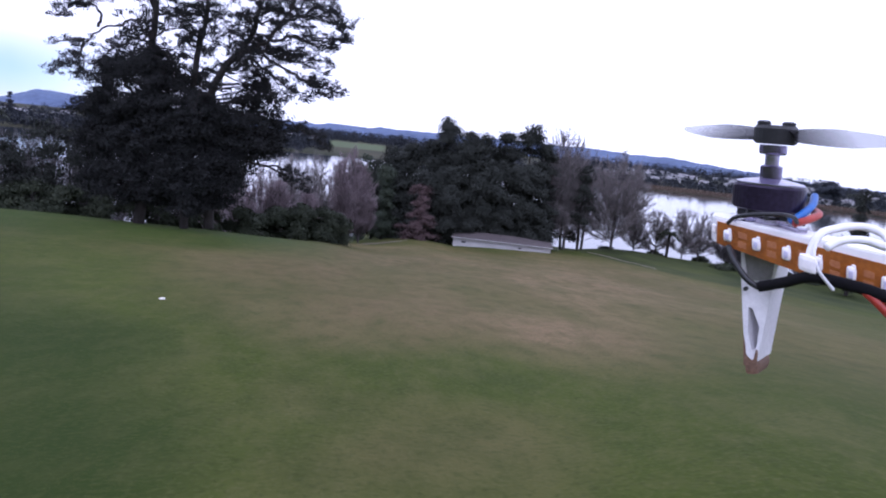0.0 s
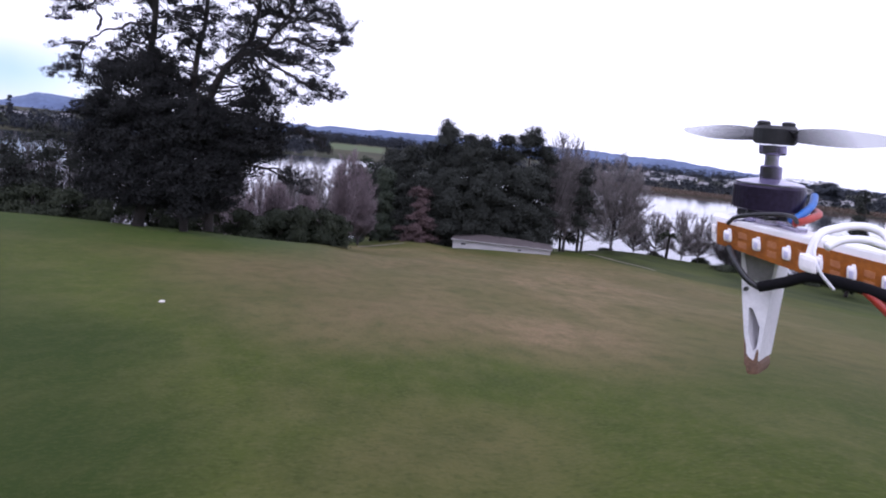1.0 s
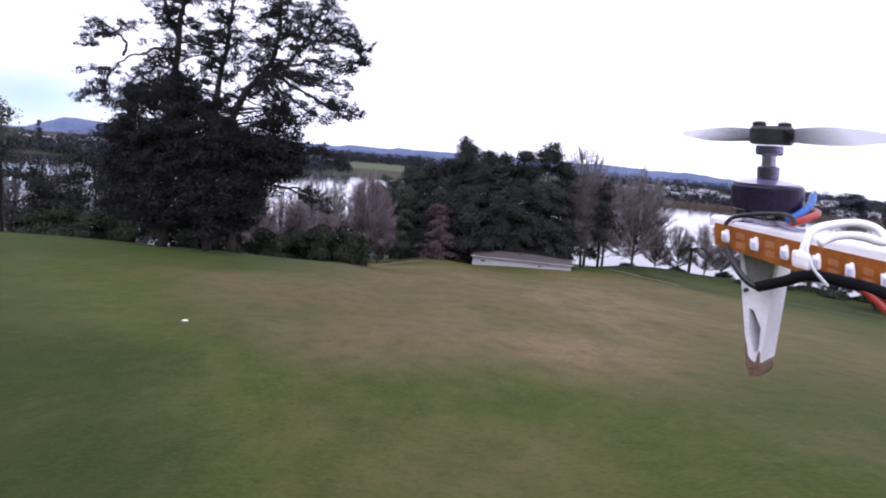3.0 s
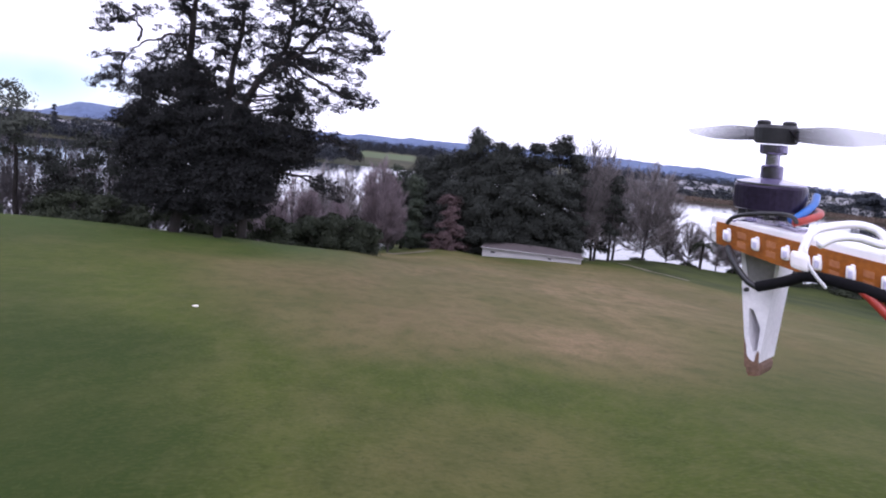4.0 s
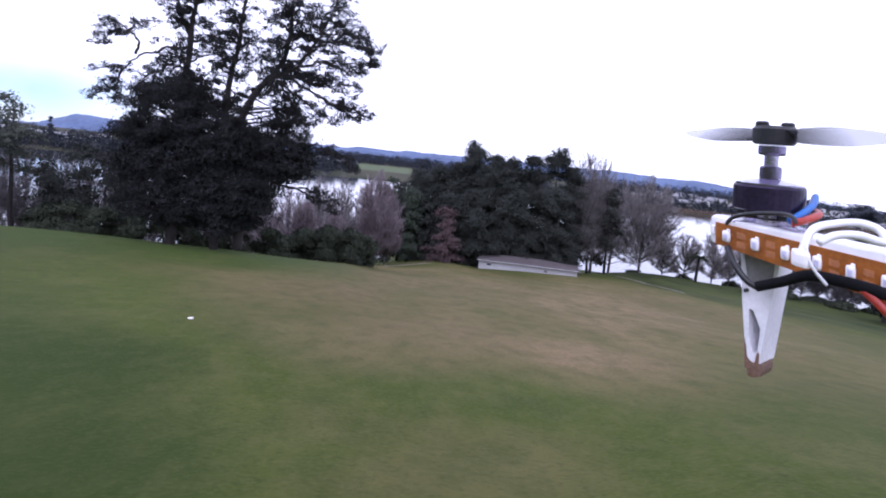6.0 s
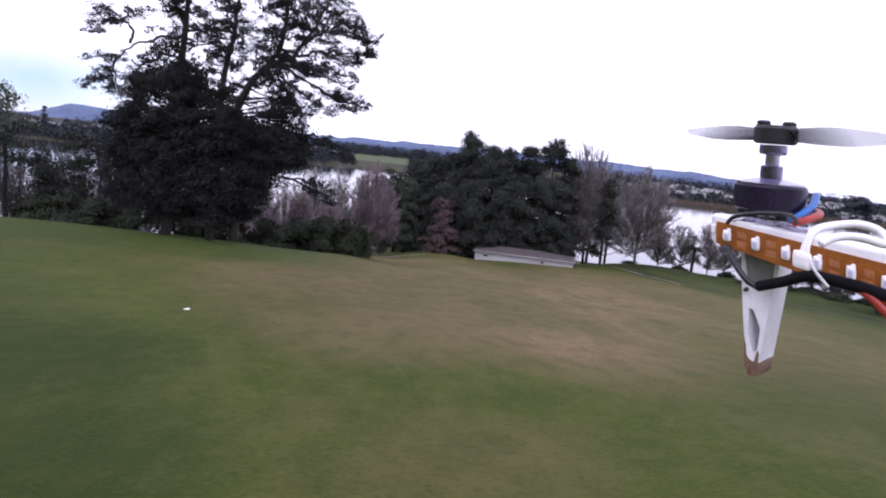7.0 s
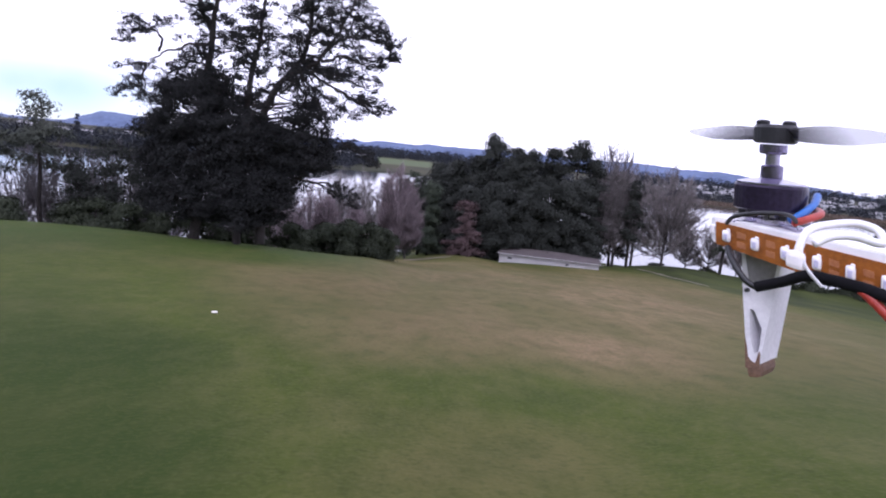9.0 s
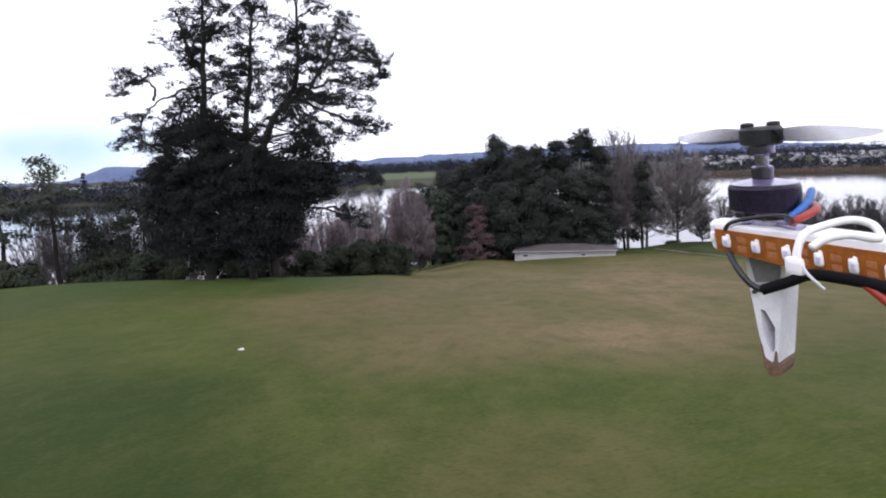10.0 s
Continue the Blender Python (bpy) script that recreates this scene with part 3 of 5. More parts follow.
def lobe_sprays(rng, lobe, stem):
    """Layered drooping sprays that fill a rounded mass of foliage, and the boughs that carry them."""
    x, z, rx, rz = lobe
    sprays, arms = [], []
    for _ in range(int(11 * rx * rz) + 8):
        d = rng.normal(size=3)
        d *= rng.uniform(0.35, 1.0) ** 0.5 / np.linalg.norm(d)
        depth = min(rx, 3.2)
        p = np.array([x + d[0] * rx, d[1] * depth, z + d[2] * rz])
        out = np.array([d[0], d[1] * 0.8, 0]) * rng.uniform(0.5, 1.7) + [0, 0, -0.35]
        for u in (0.0, 0.5, 1.0):
            sprays.append(p + out * u)
        if rng.random() < 0.25:
            foot = np.array([stem, 0, max(1.0, p[2] - rng.uniform(0.5, 2.0))])
            arms.append((foot, 0.09, p, 0.03))
    return sprays, arms


def pine(label, x, y, stems, limb_groups, loose, lobes, seed):
    """A tall old pine: stems, crooked limbs with needle clumps at their ends, and dark rounded masses of low foliage."""
    rng = np.random.default_rng(seed)
    ob = thing("pine_tree", label, "tree", pose(x, y, ground_at(x, y) - 0.2))
    for points, r0, r1 in stems:
        segs, _ = bent([(a, rng.normal() * 0.15, b) for a, b in points], r0, r1, rng, 0.07, 4)
        v, f = tubes(segs, 9)
        mesh_part("trunk", v, f, BARK, ob, smooth=True)
    segs, tufts = [], []
    for stem, low, high, count, west, east in loose:
        line = np.array(stems[stem][0])
        for _ in range(count):
            h = rng.uniform(low, high)
            p = np.array([np.interp(h, line[:, 1], line[:, 0]), 0, h])
            a = rng.uniform(0, 2 * math.pi)
            reach = (west if math.cos(a) < 0 else east) * rng.uniform(0.35, 1.0)
            flat = np.array([math.cos(a), math.sin(a) * 0.8, 0]) * reach
            m = p + flat * 0.5 + [0, 0, reach * rng.uniform(0.05, 0.4)]
            q = p + flat + [0, 0, reach * rng.uniform(-0.35, 0.45)]
            s, path = bent([p, m, q], 0.07, 0.02, rng, 0.13, 4)
            segs += s
            shoots(rng, path, 0.35, 0.75, segs, tufts)
    for limbs in limb_groups:
        for points, leaf_from, wide in limbs:
            tip = rng.uniform(-1.6, 1.6)
            n = len(points) - 1
            s, path = bent([(a, tip * k / n, b) for k, (a, b) in enumerate(points)], 0.15 if n > 2 else 0.10, 0.03, rng, 0.09, 4)
            segs += s
            for _ in range(2 if n > 2 else 1):
                shoots(rng, path, leaf_from, wide, segs, tufts)
    v, f = tubes(segs, 5)
    mesh_part("branchwork", v, f, BARK, ob)
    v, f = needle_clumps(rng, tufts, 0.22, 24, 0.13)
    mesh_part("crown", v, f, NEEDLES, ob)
    sprays, arms = [], []
    for lobe in lobes:
        more, held = lobe_sprays(rng, lobe, stems[0][0][1][0])
        sprays += more
        arms += held
    v, f = tubes(arms, 5)
    mesh_part("bough", v, f, BARK, ob)
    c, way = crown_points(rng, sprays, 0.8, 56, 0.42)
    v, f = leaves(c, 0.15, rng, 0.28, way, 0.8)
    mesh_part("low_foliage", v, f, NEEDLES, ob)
    return ob


WEST_STEMS = [
    ([(0, 0.1), (0.3, 4.7), (0.5, 11.3), (0.8, 16.7), (1.2, 20.4), (1.6, 24), (1.7, 27.5)], 0.55, 0.12),
    ([(1.2, 20.5), (0.2, 22.1), (-0.4, 24.3), (-1.1, 26.7)], 0.28, 0.08),
]
WEST_LIMBS_E = [
    ([(0.9, 18), (2.1, 18.8), (3.7, 19.2)], 0.3, 1.0),
    ([(1.1, 19.8), (2.3, 20.3), (3.9, 19.7), (5.3, 19.5)], 0.35, 0.9),
    ([(1.4, 21.7), (3, 22), (4.2, 21.1)], 0.4, 0.8),
    ([(1.6, 23.5), (3.5, 24.6), (4.8, 23.8)], 0.4, 1.0),
    ([(1.7, 25), (3.1, 26.6), (4.4, 26.5)], 0.4, 1.1),
]
WEST_LIMBS_W = [
    ([(1.2, 19.3), (-0.9, 19.3), (-2.5, 18.7), (-4.1, 18.3), (-5.4, 17.1), (-7.1, 15.2), (-9.2, 13.9)], 0.62, 0.7),
    ([(-5.4, 17.1), (-5.7, 16), (-5.5, 15.1), (-6, 13.6)], 0.75, 0.35),
    ([(-5.4, 17.1), (-6.5, 16.8), (-7.9, 16.4)], 0.35, 0.45),
    ([(-4.1, 18.3), (-3.9, 19.5), (-4.8, 20.3), (-6.6, 20.5), (-8.5, 19.1)], 0.5, 0.8),
    ([(-4.8, 20.3), (-4.2, 21.3), (-3, 20.8)], 0.2, 0.7),
    ([(-4.8, 20.3), (-6.1, 21.2), (-7.4, 20.4)], 0.3, 0.8),
    ([(1.1, 19.6), (-0.4, 19.3), (-2.2, 18.5)], 0.25, 1.1),
    ([(1.2, 20.4), (0, 20.3), (-0.9, 19.7)], 0.3, 0.9),
    ([(1.4, 21.9), (-0, 22.7), (-2.1, 23.1)], 0.4, 1.0),
    ([(1.5, 23.2), (-0.5, 24.5), (-3.1, 23.9)], 0.4, 1.1),
    ([(1.6, 24.5), (0.5, 26.1), (-1.7, 26.4)], 0.35, 1.1),
    ([(1, 17.5), (-0.8, 17.7), (-2.6, 16.8), (-4.1, 15.8)], 0.35, 1.2),
    ([(1, 18.3), (-0, 17.4), (-1.7, 18)], 0.4, 0.8),
]
WEST_LOBES = [(-0.6, 13.1, 3.8, 3.8), (-3.3, 11.3, 2.2, 1.1), (-2.4, 15, 1.1, 1.1), (1.1, 15.7, 1.7, 1.7), (-0.7, 8.5, 4, 3.8), (-0.1, 4.8, 3.7, 2.4), (-4.5, 4.6, 0.9, 1), (-3.4, 8.2, 1.9, 2.2), (2.9, 12.4, 3, 3.1)]
EAST_STEMS = [
    ([(-0.1, 0.3), (0.2, 6.4), (0.2, 12.9), (0.6, 17.2), (1.2, 20.1), (1.6, 23.5), (1.8, 26.5)], 0.42, 0.1),
    ([(2.3, 0.6), (2.2, 6.6), (2, 13.4), (3, 15.6), (4.5, 17.4), (5.6, 19.3), (6.1, 21.9), (6.3, 25), (6.3, 27.5)], 0.48, 0.1),
    ([(4.5, 17.4), (7, 18.7), (8.7, 21.2), (9.9, 23.8)], 0.24, 0.07),
]
EAST_LIMBS_B = [
    ([(0.6, 17.2), (-0.4, 18), (-1.4, 17.2)], 0.4, 0.6),
    ([(1.2, 20.1), (-0.1, 20.5), (-1.4, 19.5)], 0.35, 0.8),
    ([(1.2, 20.1), (2.1, 20.5), (3.3, 20.2)], 0.4, 0.8),
    ([(0.7, 17.8), (1.8, 17.4), (2.6, 18.3)], 0.5, 0.6),
    ([(1.5, 23), (0, 23.6), (-0.8, 22.5)], 0.35, 0.9),
    ([(1.6, 24.5), (2.9, 25.4), (4, 24.7)], 0.35, 1.0),
    ([(1.8, 26), (0.7, 27.2), (-0.6, 26.3)], 0.3, 1.0),
    ([(1, 18.8), (0.1, 18.9), (-0.6, 18.1)], 0.5, 0.5),
]
EAST_LIMBS_C = [
    ([(5.6, 19.3), (4.5, 20), (3.3, 19.5)], 0.3, 0.9),
    ([(5.8, 20.1), (7.2, 20.6), (8.3, 20.2)], 0.3, 0.9),
    ([(6, 21.9), (5.2, 22.6), (4, 22.8)], 0.3, 1.0),
    ([(6.1, 22.2), (7.3, 22.9), (8.4, 22.4)], 0.3, 1.0),
    ([(6.2, 24.5), (5, 25.6), (3.8, 25.8)], 0.3, 1.1),
    ([(6.4, 25.5), (7.9, 26.2), (9.2, 25.5)], 0.3, 1.1),
    ([(6.4, 27.2), (5.4, 28.1), (6.9, 28.5)], 0.2, 1.1),
]
EAST_LIMBS_D = [
    ([(4.5, 17.4), (6.5, 17.9), (8.5, 17.4), (9.8, 18.4)], 0.35, 1.0),
    ([(8.5, 20.7), (10.1, 21.3), (12, 21.1), (13.5, 20.7), (14.7, 20.7)], 0.4, 0.8),
    ([(10.1, 21.3), (11, 22.3), (12.6, 22.3), (13.5, 21.7)], 0.4, 0.7),
    ([(9.7, 23.3), (10.6, 24.3), (12.3, 24.1)], 0.3, 0.9),
    ([(9.2, 22.2), (8.1, 22.8), (7.7, 23.8)], 0.3, 0.8),
    ([(9.9, 23.8), (10.3, 25.4), (11.3, 25.7)], 0.2, 1.0),
    ([(7.3, 18.8), (9.4, 19.5), (11.4, 18.9), (13.4, 19)], 0.45, 0.7),
    ([(9.4, 19.5), (10.7, 19.8), (12.9, 19.7), (14.6, 19.7)], 0.6, 0.45),
]
EAST_LIMBS_E = [
    ([(5.5, 17.7), (8.2, 17.5), (10.4, 17.3), (12.6, 17.8)], 0.35, 0.9),
    ([(6.6, 17.6), (9.4, 16.1), (11.6, 15.6), (14.3, 14.7)], 0.45, 0.75),
    ([(8.8, 16.4), (10.8, 15.6), (12.3, 14.6), (13.3, 14.3)], 0.5, 0.7),
    ([(5.5, 17.2), (7.8, 15.6), (9.5, 14.7), (11, 13.7)], 0.4, 0.7),
    ([(5.5, 17.1), (7, 15.2), (8.2, 13.9), (8.6, 12.7)], 0.3, 0.9),
    ([(10.4, 17.2), (11.6, 16.8), (12.5, 16.4)], 0.3, 0.8),
    ([(4.5, 17.1), (5.9, 15.7), (6.8, 14.2)], 0.25, 1.1),
    ([(2.9, 15.2), (4.5, 14.9), (5.8, 13.2)], 0.5, 0.6),
    ([(2.4, 14.2), (3.6, 13.7), (4.6, 12.3)], 0.5, 0.6),
]
EAST_LIMBS_F = [
    ([(5.9, 11.1), (8.3, 11.5), (10.6, 10.9), (13.5, 9.6)], 0.55, 0.7),
    ([(8.3, 11.5), (10, 11.5), (11.4, 10.6)], 0.5, 0.6),
    ([(5.6, 7.5), (7.8, 7.2), (10.1, 6.2), (12.2, 5.3)], 0.5, 0.7),
    ([(4.9, 8.8), (7.1, 9.2), (8.9, 8.4)], 0.5, 0.6),
    ([(7.8, 7.2), (9.5, 7), (11.2, 6.2)], 0.5, 0.5),
]
EAST_LOBES = [(0.4, 11.1, 3.4, 2.9), (0.8, 7, 4.1, 3.4), (4.2, 10.9, 3, 2.1), (7, 11.2, 1.7, 1.9), (6.3, 9.5, 2.3, 1.4), (2.9, 5.3, 2.2, 2.3), (-0.1, 4.1, 2.7, 2.1), (6.5, 13.9, 1.6, 1.5), (4.2, 7.7, 2.3, 1.4)]
pine("tall dark pine with a crooked drooping limb and dense low foliage", -27.2, 62.4, WEST_STEMS, [WEST_LIMBS_W, WEST_LIMBS_E],
     [(0, 14.5, 27.0, 27, 3.2, 3.6), (1, 21.0, 26.5, 8, 2.6, 2.0)], WEST_LOBES, 11)
pine("tall dark old pine with leaning stems and ragged open crown", -22.6, 62.2, EAST_STEMS, [EAST_LIMBS_B, EAST_LIMBS_C, EAST_LIMBS_D, EAST_LIMBS_E, EAST_LIMBS_F],
     [(0, 13.5, 26.5, 26, 2.4, 2.6), (1, 13.5, 27.0, 28, 2.6, 6.4), (2, 17.5, 23.5, 17, 2.2, 5.4)], EAST_LOBES, 12)

# the dark grove behind the building
GROVE_TREES = [(-2.6, 143.0, 25.8, 5.2), (2.0, 141.0, 27.0, 5.0), (4.9, 137.9, 32.2, 4.3), (9.2, 136.0, 29.8, 4.8), (13.2, 135.2, 29.6, 5.6), (17.6, 139.7, 30.4, 5.2), (22.6, 136.1, 33.8, 4.6),
               (26.4, 137.5, 28.6, 3.8), (-7.0, 149.9, 24.6, 5.0), (6.6, 133.2, 22.0, 6.0), (13.5, 132.8, 24.0, 5.6), (20.5, 133.4, 23.6, 5.8), (1.2, 133.0, 20.6, 4.8), (-5.0, 147.0, 23.6, 4.6), (-10.4, 146.0, 21.2, 4.4), (-2.6, 147.5, 25.4, 4.8)]
for k, (x, y, top, radius) in enumerate(GROVE_TREES):
    spire = k in (0, 1, 8, 12, 13)
    evergreen("evergreen_tree", "dark spreading evergreen tree in a dense grove" if radius > 5 else "tall narrow dark evergreen tree in a dense grove", x, y, top, radius, 30 + k, GROVE, grove_spire if spire else grove_dome,
              n=int(37 * radius), lump=1.5, per=125, leaf=0.22, base=0.03, group="dark grove behind the building", trunk=0.45)
# added low crowns that stand for the dark space under the canopy
for k, (x, y, top, radius) in enumerate([(4.5, 131.6, 14.5, 4.0), (11.0, 131.8, 15.5, 4.4), (17.5, 131.8, 15.0, 4.4), (24.0, 132.2, 15.0, 4.2)]):
    evergreen("evergreen_tree", "low evergreen added for the dark under the grove", x, y, top, radius, 46 + k, GROVE, n=130, lump=1.3, per=110, leaf=0.2, base=0.0, group="dark grove behind the building", trunk=0.3)
evergreen("conifer_tree", "slender pale-green conifer beside the grove", -7.3, 131.0, 21.6, 3.7, 51, CONIFER, cone, 0.05, 120, 1.1, 80, 0.24)
evergreen("conifer_tree", "slender pale-green conifer beside the grove", -12.2, 141.0, 22.0, 4.0, 53, CONIFER, cone, 0.05, 110, 1.1, 80, 0.24)
evergreen("swamp_cypress", "small rust-brown conical cypress at the grove's edge", 0.3, 127.5, 17.8, 5.0, 52, RUST, lambda u: 1.0 - 0.9 * u if u > 0.12 else 0.7, 0.04, 120, 0.9, 80, 0.2)
evergreen("evergreen_tree", "dark evergreen tree near the lake shore", 36.6, 140.5, 25.0, 3.4, 54, GROVE, grove_spire, n=84, lump=1.2, per=70, leaf=0.2, base=0.3)
evergreen("evergreen_tree", "dark evergreen tree near the lake shore", 34.0, 146.0, 23.6, 4.2, 55, GROVE, grove_spire, n=110, lump=1.3, per=80, leaf=0.2, base=0.16)
evergreen("conifer_tree", "slender dark conifer on the lake bank", 75.7, 105.7, 26.1, 2.2, 57, GROVE, cone, 0.03, 110, 0.9, 90, 0.2)
evergreen("conifer_tree", "lone dark conifer across the lake", -533.1, 846.1, 25.9, 5.5, 58, HAZED_WOODS, cone, 0.03, 80, 2.2, 40, 0.8)

# shrubs along the crest
for k, (x, y, top, radius) in enumerate([(-38.9, 65.3, 18.2, 2.7), (-36.1, 65.7, 17.9, 2.3), (-41.7, 64.8, 17.4, 2.1), (-45.6, 60.5, 17.8, 2.3), (-33.6, 68.0, 16.9, 1.6)]):
    evergreen("shrub", "rounded dark-green shrub on the crest of the lawn", x, y, top, radius, 70 + k, SHRUB, base=0.0, n=46, lump=0.8, per=130, leaf=0.15, group="shrubs on the crest", category="shrub", trunk=0.1)
for k, (x, y, top, radius) in enumerate([(-20.4, 81.0, 14.8, 2.6), (-18.0, 82.0, 15.8, 2.8), (-15.1, 82.0, 16.6, 2.9), (-12.2, 83.0, 16.4, 2.7), (-10.6, 84.0, 15.4, 1.9)]):
    evergreen("shrub", "clipped dark-green shrub below the pines", x, y, top, radius, 80 + k, SHRUB, base=0.0, n=84, lump=0.75, per=130, leaf=0.15, group="shrubs below the pines", category="shrub", trunk=0.1)

for k, (x, y, top, radius) in enumerate([(-31.0, 69.5, 18.6, 2.4), (-27.5, 70.5, 19.0, 2.4), (-24.0, 71.5, 18.4, 2.4), (-20.4, 73.0, 16.6, 2.2), (-49.0, 62.0, 18.2, 2.4), (-44.0, 70.0, 17.4, 2.2)]):
    evergreen("shrub", "low dark shrub among the trunks of the pines" if k < 4 else "rounded dark-green shrub on the crest of the lawn", x, y, top, radius, 170 + k, SHRUB, base=0.0, n=34, lump=0.8, per=130, leaf=0.15, group="shrubs on the crest", category="shrub", trunk=0.1)

# gums at the edge of the knoll
for k, (x, y, top, radius) in enumerate([(-48.9, 70.7, 29.1, 3.4), (-52.5, 66.7, 27.1, 3.8)]):
    evergreen("gum_tree", "thin airy gum tree with grey-green leaves", x, y, top, radius, 90 + k, GUM, base=0.48, n=60, lump=1.0, per=60, leaf=0.17)

# thin dark trees behind the crest
for k, (x, y, top, radius) in enumerate([(-42.1, 72.7, 24.6, 2.4), (-38.6, 71.0, 23.8, 2.6), (-45.6, 72.8, 21.4, 2.2), (-49.0, 77.5, 22.6, 2.6), (-36.8, 74.0, 20.6, 2.2)]):
    evergreen("thin_tree", "thin dark tree with sparse leaves behind the crest", x, y, top, radius, 60 + k, GROVE, base=0.3, n=30, lump=1.0, per=46, leaf=0.17, trunk=0.16)

# leafless trees
BARE_TALL = [(30.6, 142.4, 30.6, 4.4), (34.2, 144.0, 29.8, 4.2), (41.2, 154.6, 27.2, 6.0)]
for k, (x, y, top, radius) in enumerate(BARE_TALL):
    bare_tree("bare_tree", "tall grey leafless tree beside the grove", x, y, top, radius, 100 + k, TWIGS, 0.7, "leafless trees", 2.2 - 0.5 * k, 0.06)
for k, (x, y, top, radius) in enumerate([(-17.9, 108.0, 21.1, 2.6), (-21.4, 110.0, 21.1, 2.6), (-24.6, 112.0, 20.6, 2.4)]):
    bare_tree("bare_tree", "pale leafless sapling in front of the lake", x, y, top, radius, 126 + k, TWIGS, 0.9, "leafless trees", 0.7, 0.05)
bare_tree("bare_tree", "broad rounded leafless tree on the lake shore", 44.9, 143.1, 27.0, 7.8, 110, TWIGS, 0.75, "leafless trees", 3.2, 0.05)
for k, (x, y, top, radius, dense) in enumerate([(-12.7, 118.0, 22.5, 3.3, 2.6), (-15.2, 122.0, 20.4, 2.8, 1.6), (-11.0, 121.0, 19.6, 2.8, 1.8)]):
    bare_tree("bare_tree", "dense mauve-brown leafless tree below the knoll", x, y, top, radius, 120 + k, MAUVE, 1.2, "leafless trees", dense, 0.01)
BARE_LOW = [(-24.0, 97.0, 19.4, 3.4), (-25.8, 90.9, 18.6, 3.4), (-30.2, 95.3, 17.0, 3.6), (-48.2, 85.3, 23.1, 4.4), (-55.8, 83.0, 22.8, 3.6), (-55.3, 88.1, 21.5, 4.2), (-66.0, 92.0, 22.0, 4.4),
            (-62.1, 102.7, 23.2, 4.3), (-50.8, 97.6, 22.5, 3.4), (-44.0, 92.0, 21.0, 4.0), (-39.0, 96.0, 20.4, 4.2), (-21.2, 96.0, 17.6, 2.8), (-17.4, 100.0, 16.0, 3.0), (-34.5, 100.0, 19.0, 4.2)]
for k, (x, y, top, radius) in enumerate(BARE_LOW):
    bare_tree("bare_tree", "leafless brown tree between the lawn and the lake" if k < 3 or k > 10 else "thin dark leafless tree behind the shrubs", x, y, top, radius, 130 + k, MAUVE if k < 3 or k > 10 else DUSKY, 0.8, "leafless trees", 1.1 if k < 3 or k > 10 else 0.7, 0.05)
BARE_SHORE = [(61.5, 142.3, 16.4, 4.4), (66.5, 144.5, 16.2, 4.6), (57.0, 147.0, 15.0, 4.0), (106.0, 116.0, 17.5, 6.0), (72.0, 138.4, 16.0, 4.4), (78.1, 135.3, 15.6, 4.8), (84.0, 131.2, 16.0, 5.0), (91.5, 126.6, 16.6, 6.0), (98.5, 121.0, 17.0, 6.0), (52.8, 150.0, 15.0, 3.6)]
for k, (x, y, top, radius) in enumerate(BARE_SHORE):
    bare_tree("bare_tree", "small leafless tree on the lake shore", x, y, top, radius, 150 + k, TWIGS, 0.55, "leafless trees", 0.7)

for k, (x, y) in enumerate([(47.0, 152.0), (57.5, 148.0), (68.0, 146.0), (83.0, 135.0)]):
    evergreen("shrub", "low green shrub on the lake bank", x, y, ground_at(x, y) + 1.1 + 0.4 * (k % 3), 1.6, 190 + k, SHRUB, base=0.0, n=26, lump=0.9, per=90, leaf=0.2, group="shrubs on the bank", category="shrub", trunk=0.1)


for k in range(9):
    az = radians(27.0 + 2.0 * k)
    x, y = (139 + 3 * (k % 3)) * math.sin(az), (139 + 3 * (k % 3)) * math.cos(az)
    evergreen("shrub", "dark ragged shrub at the edge of the lawn", x, y, ground_at(x, y) + 1.3 + 0.5 * (k % 2), 2.2, 210 + k, SHRUB, base=0.0, n=30, lump=0.9, per=80, leaf=0.2, group="shrubs on the bank", category="shrub", trunk=0.1)
    x, y = x * 1.03, y * 1.03
    bare_tree("bare_tree", "dark leafless tree at the edge of the lawn", x, y, ground_at(x, y) + 7.0 + 0.8 * (k % 3), 3.0, 230 + k, DUSKY, 0.7, "leafless trees", 0.8, 0.1)


def palm(x, y, height, seed):
    rng = np.random.default_rng(seed)
    ob = thing("palm_tree", "small palm with drooping fronds on the shore", "tree", pose(x, y, ground_at(x, y) - 0.1))
    segs, pts = bent([(0, 0, 0), (0.1, 0, height * 0.55)], 0.35, 0.28, rng, 0.03, 4)
    v, f = tubes(segs, 7)
    mesh_part("trunk", v, f, BARK, ob)
    for k in range(22):
        a, up = rng.uniform(0, 2 * math.pi), rng.uniform(-0.1, 1.1)
        d = np.array([math.cos(a), math.sin(a), 0])
        top = np.array([0.1, 0, height * 0.55])
        spine = [top + d * s * 2.6 + [0, 0, up * s * 2.2 - 1.9 * s * s] for s in np.linspace(0, 1, 7)]
        c = []
        for p, q in zip(spine[:-1], spine[1:]):
            for u in np.linspace(0, 1, 7):
                c.append(p + (q - p) * u + rng.normal(size=3) * 0.12)
        v, f = leaves(c, 0.26, rng, 0.25)
        mesh_part("frond", v, f, SHRUB, ob)
    return ob


palm(55.8, 137.1, 9.5, 7)


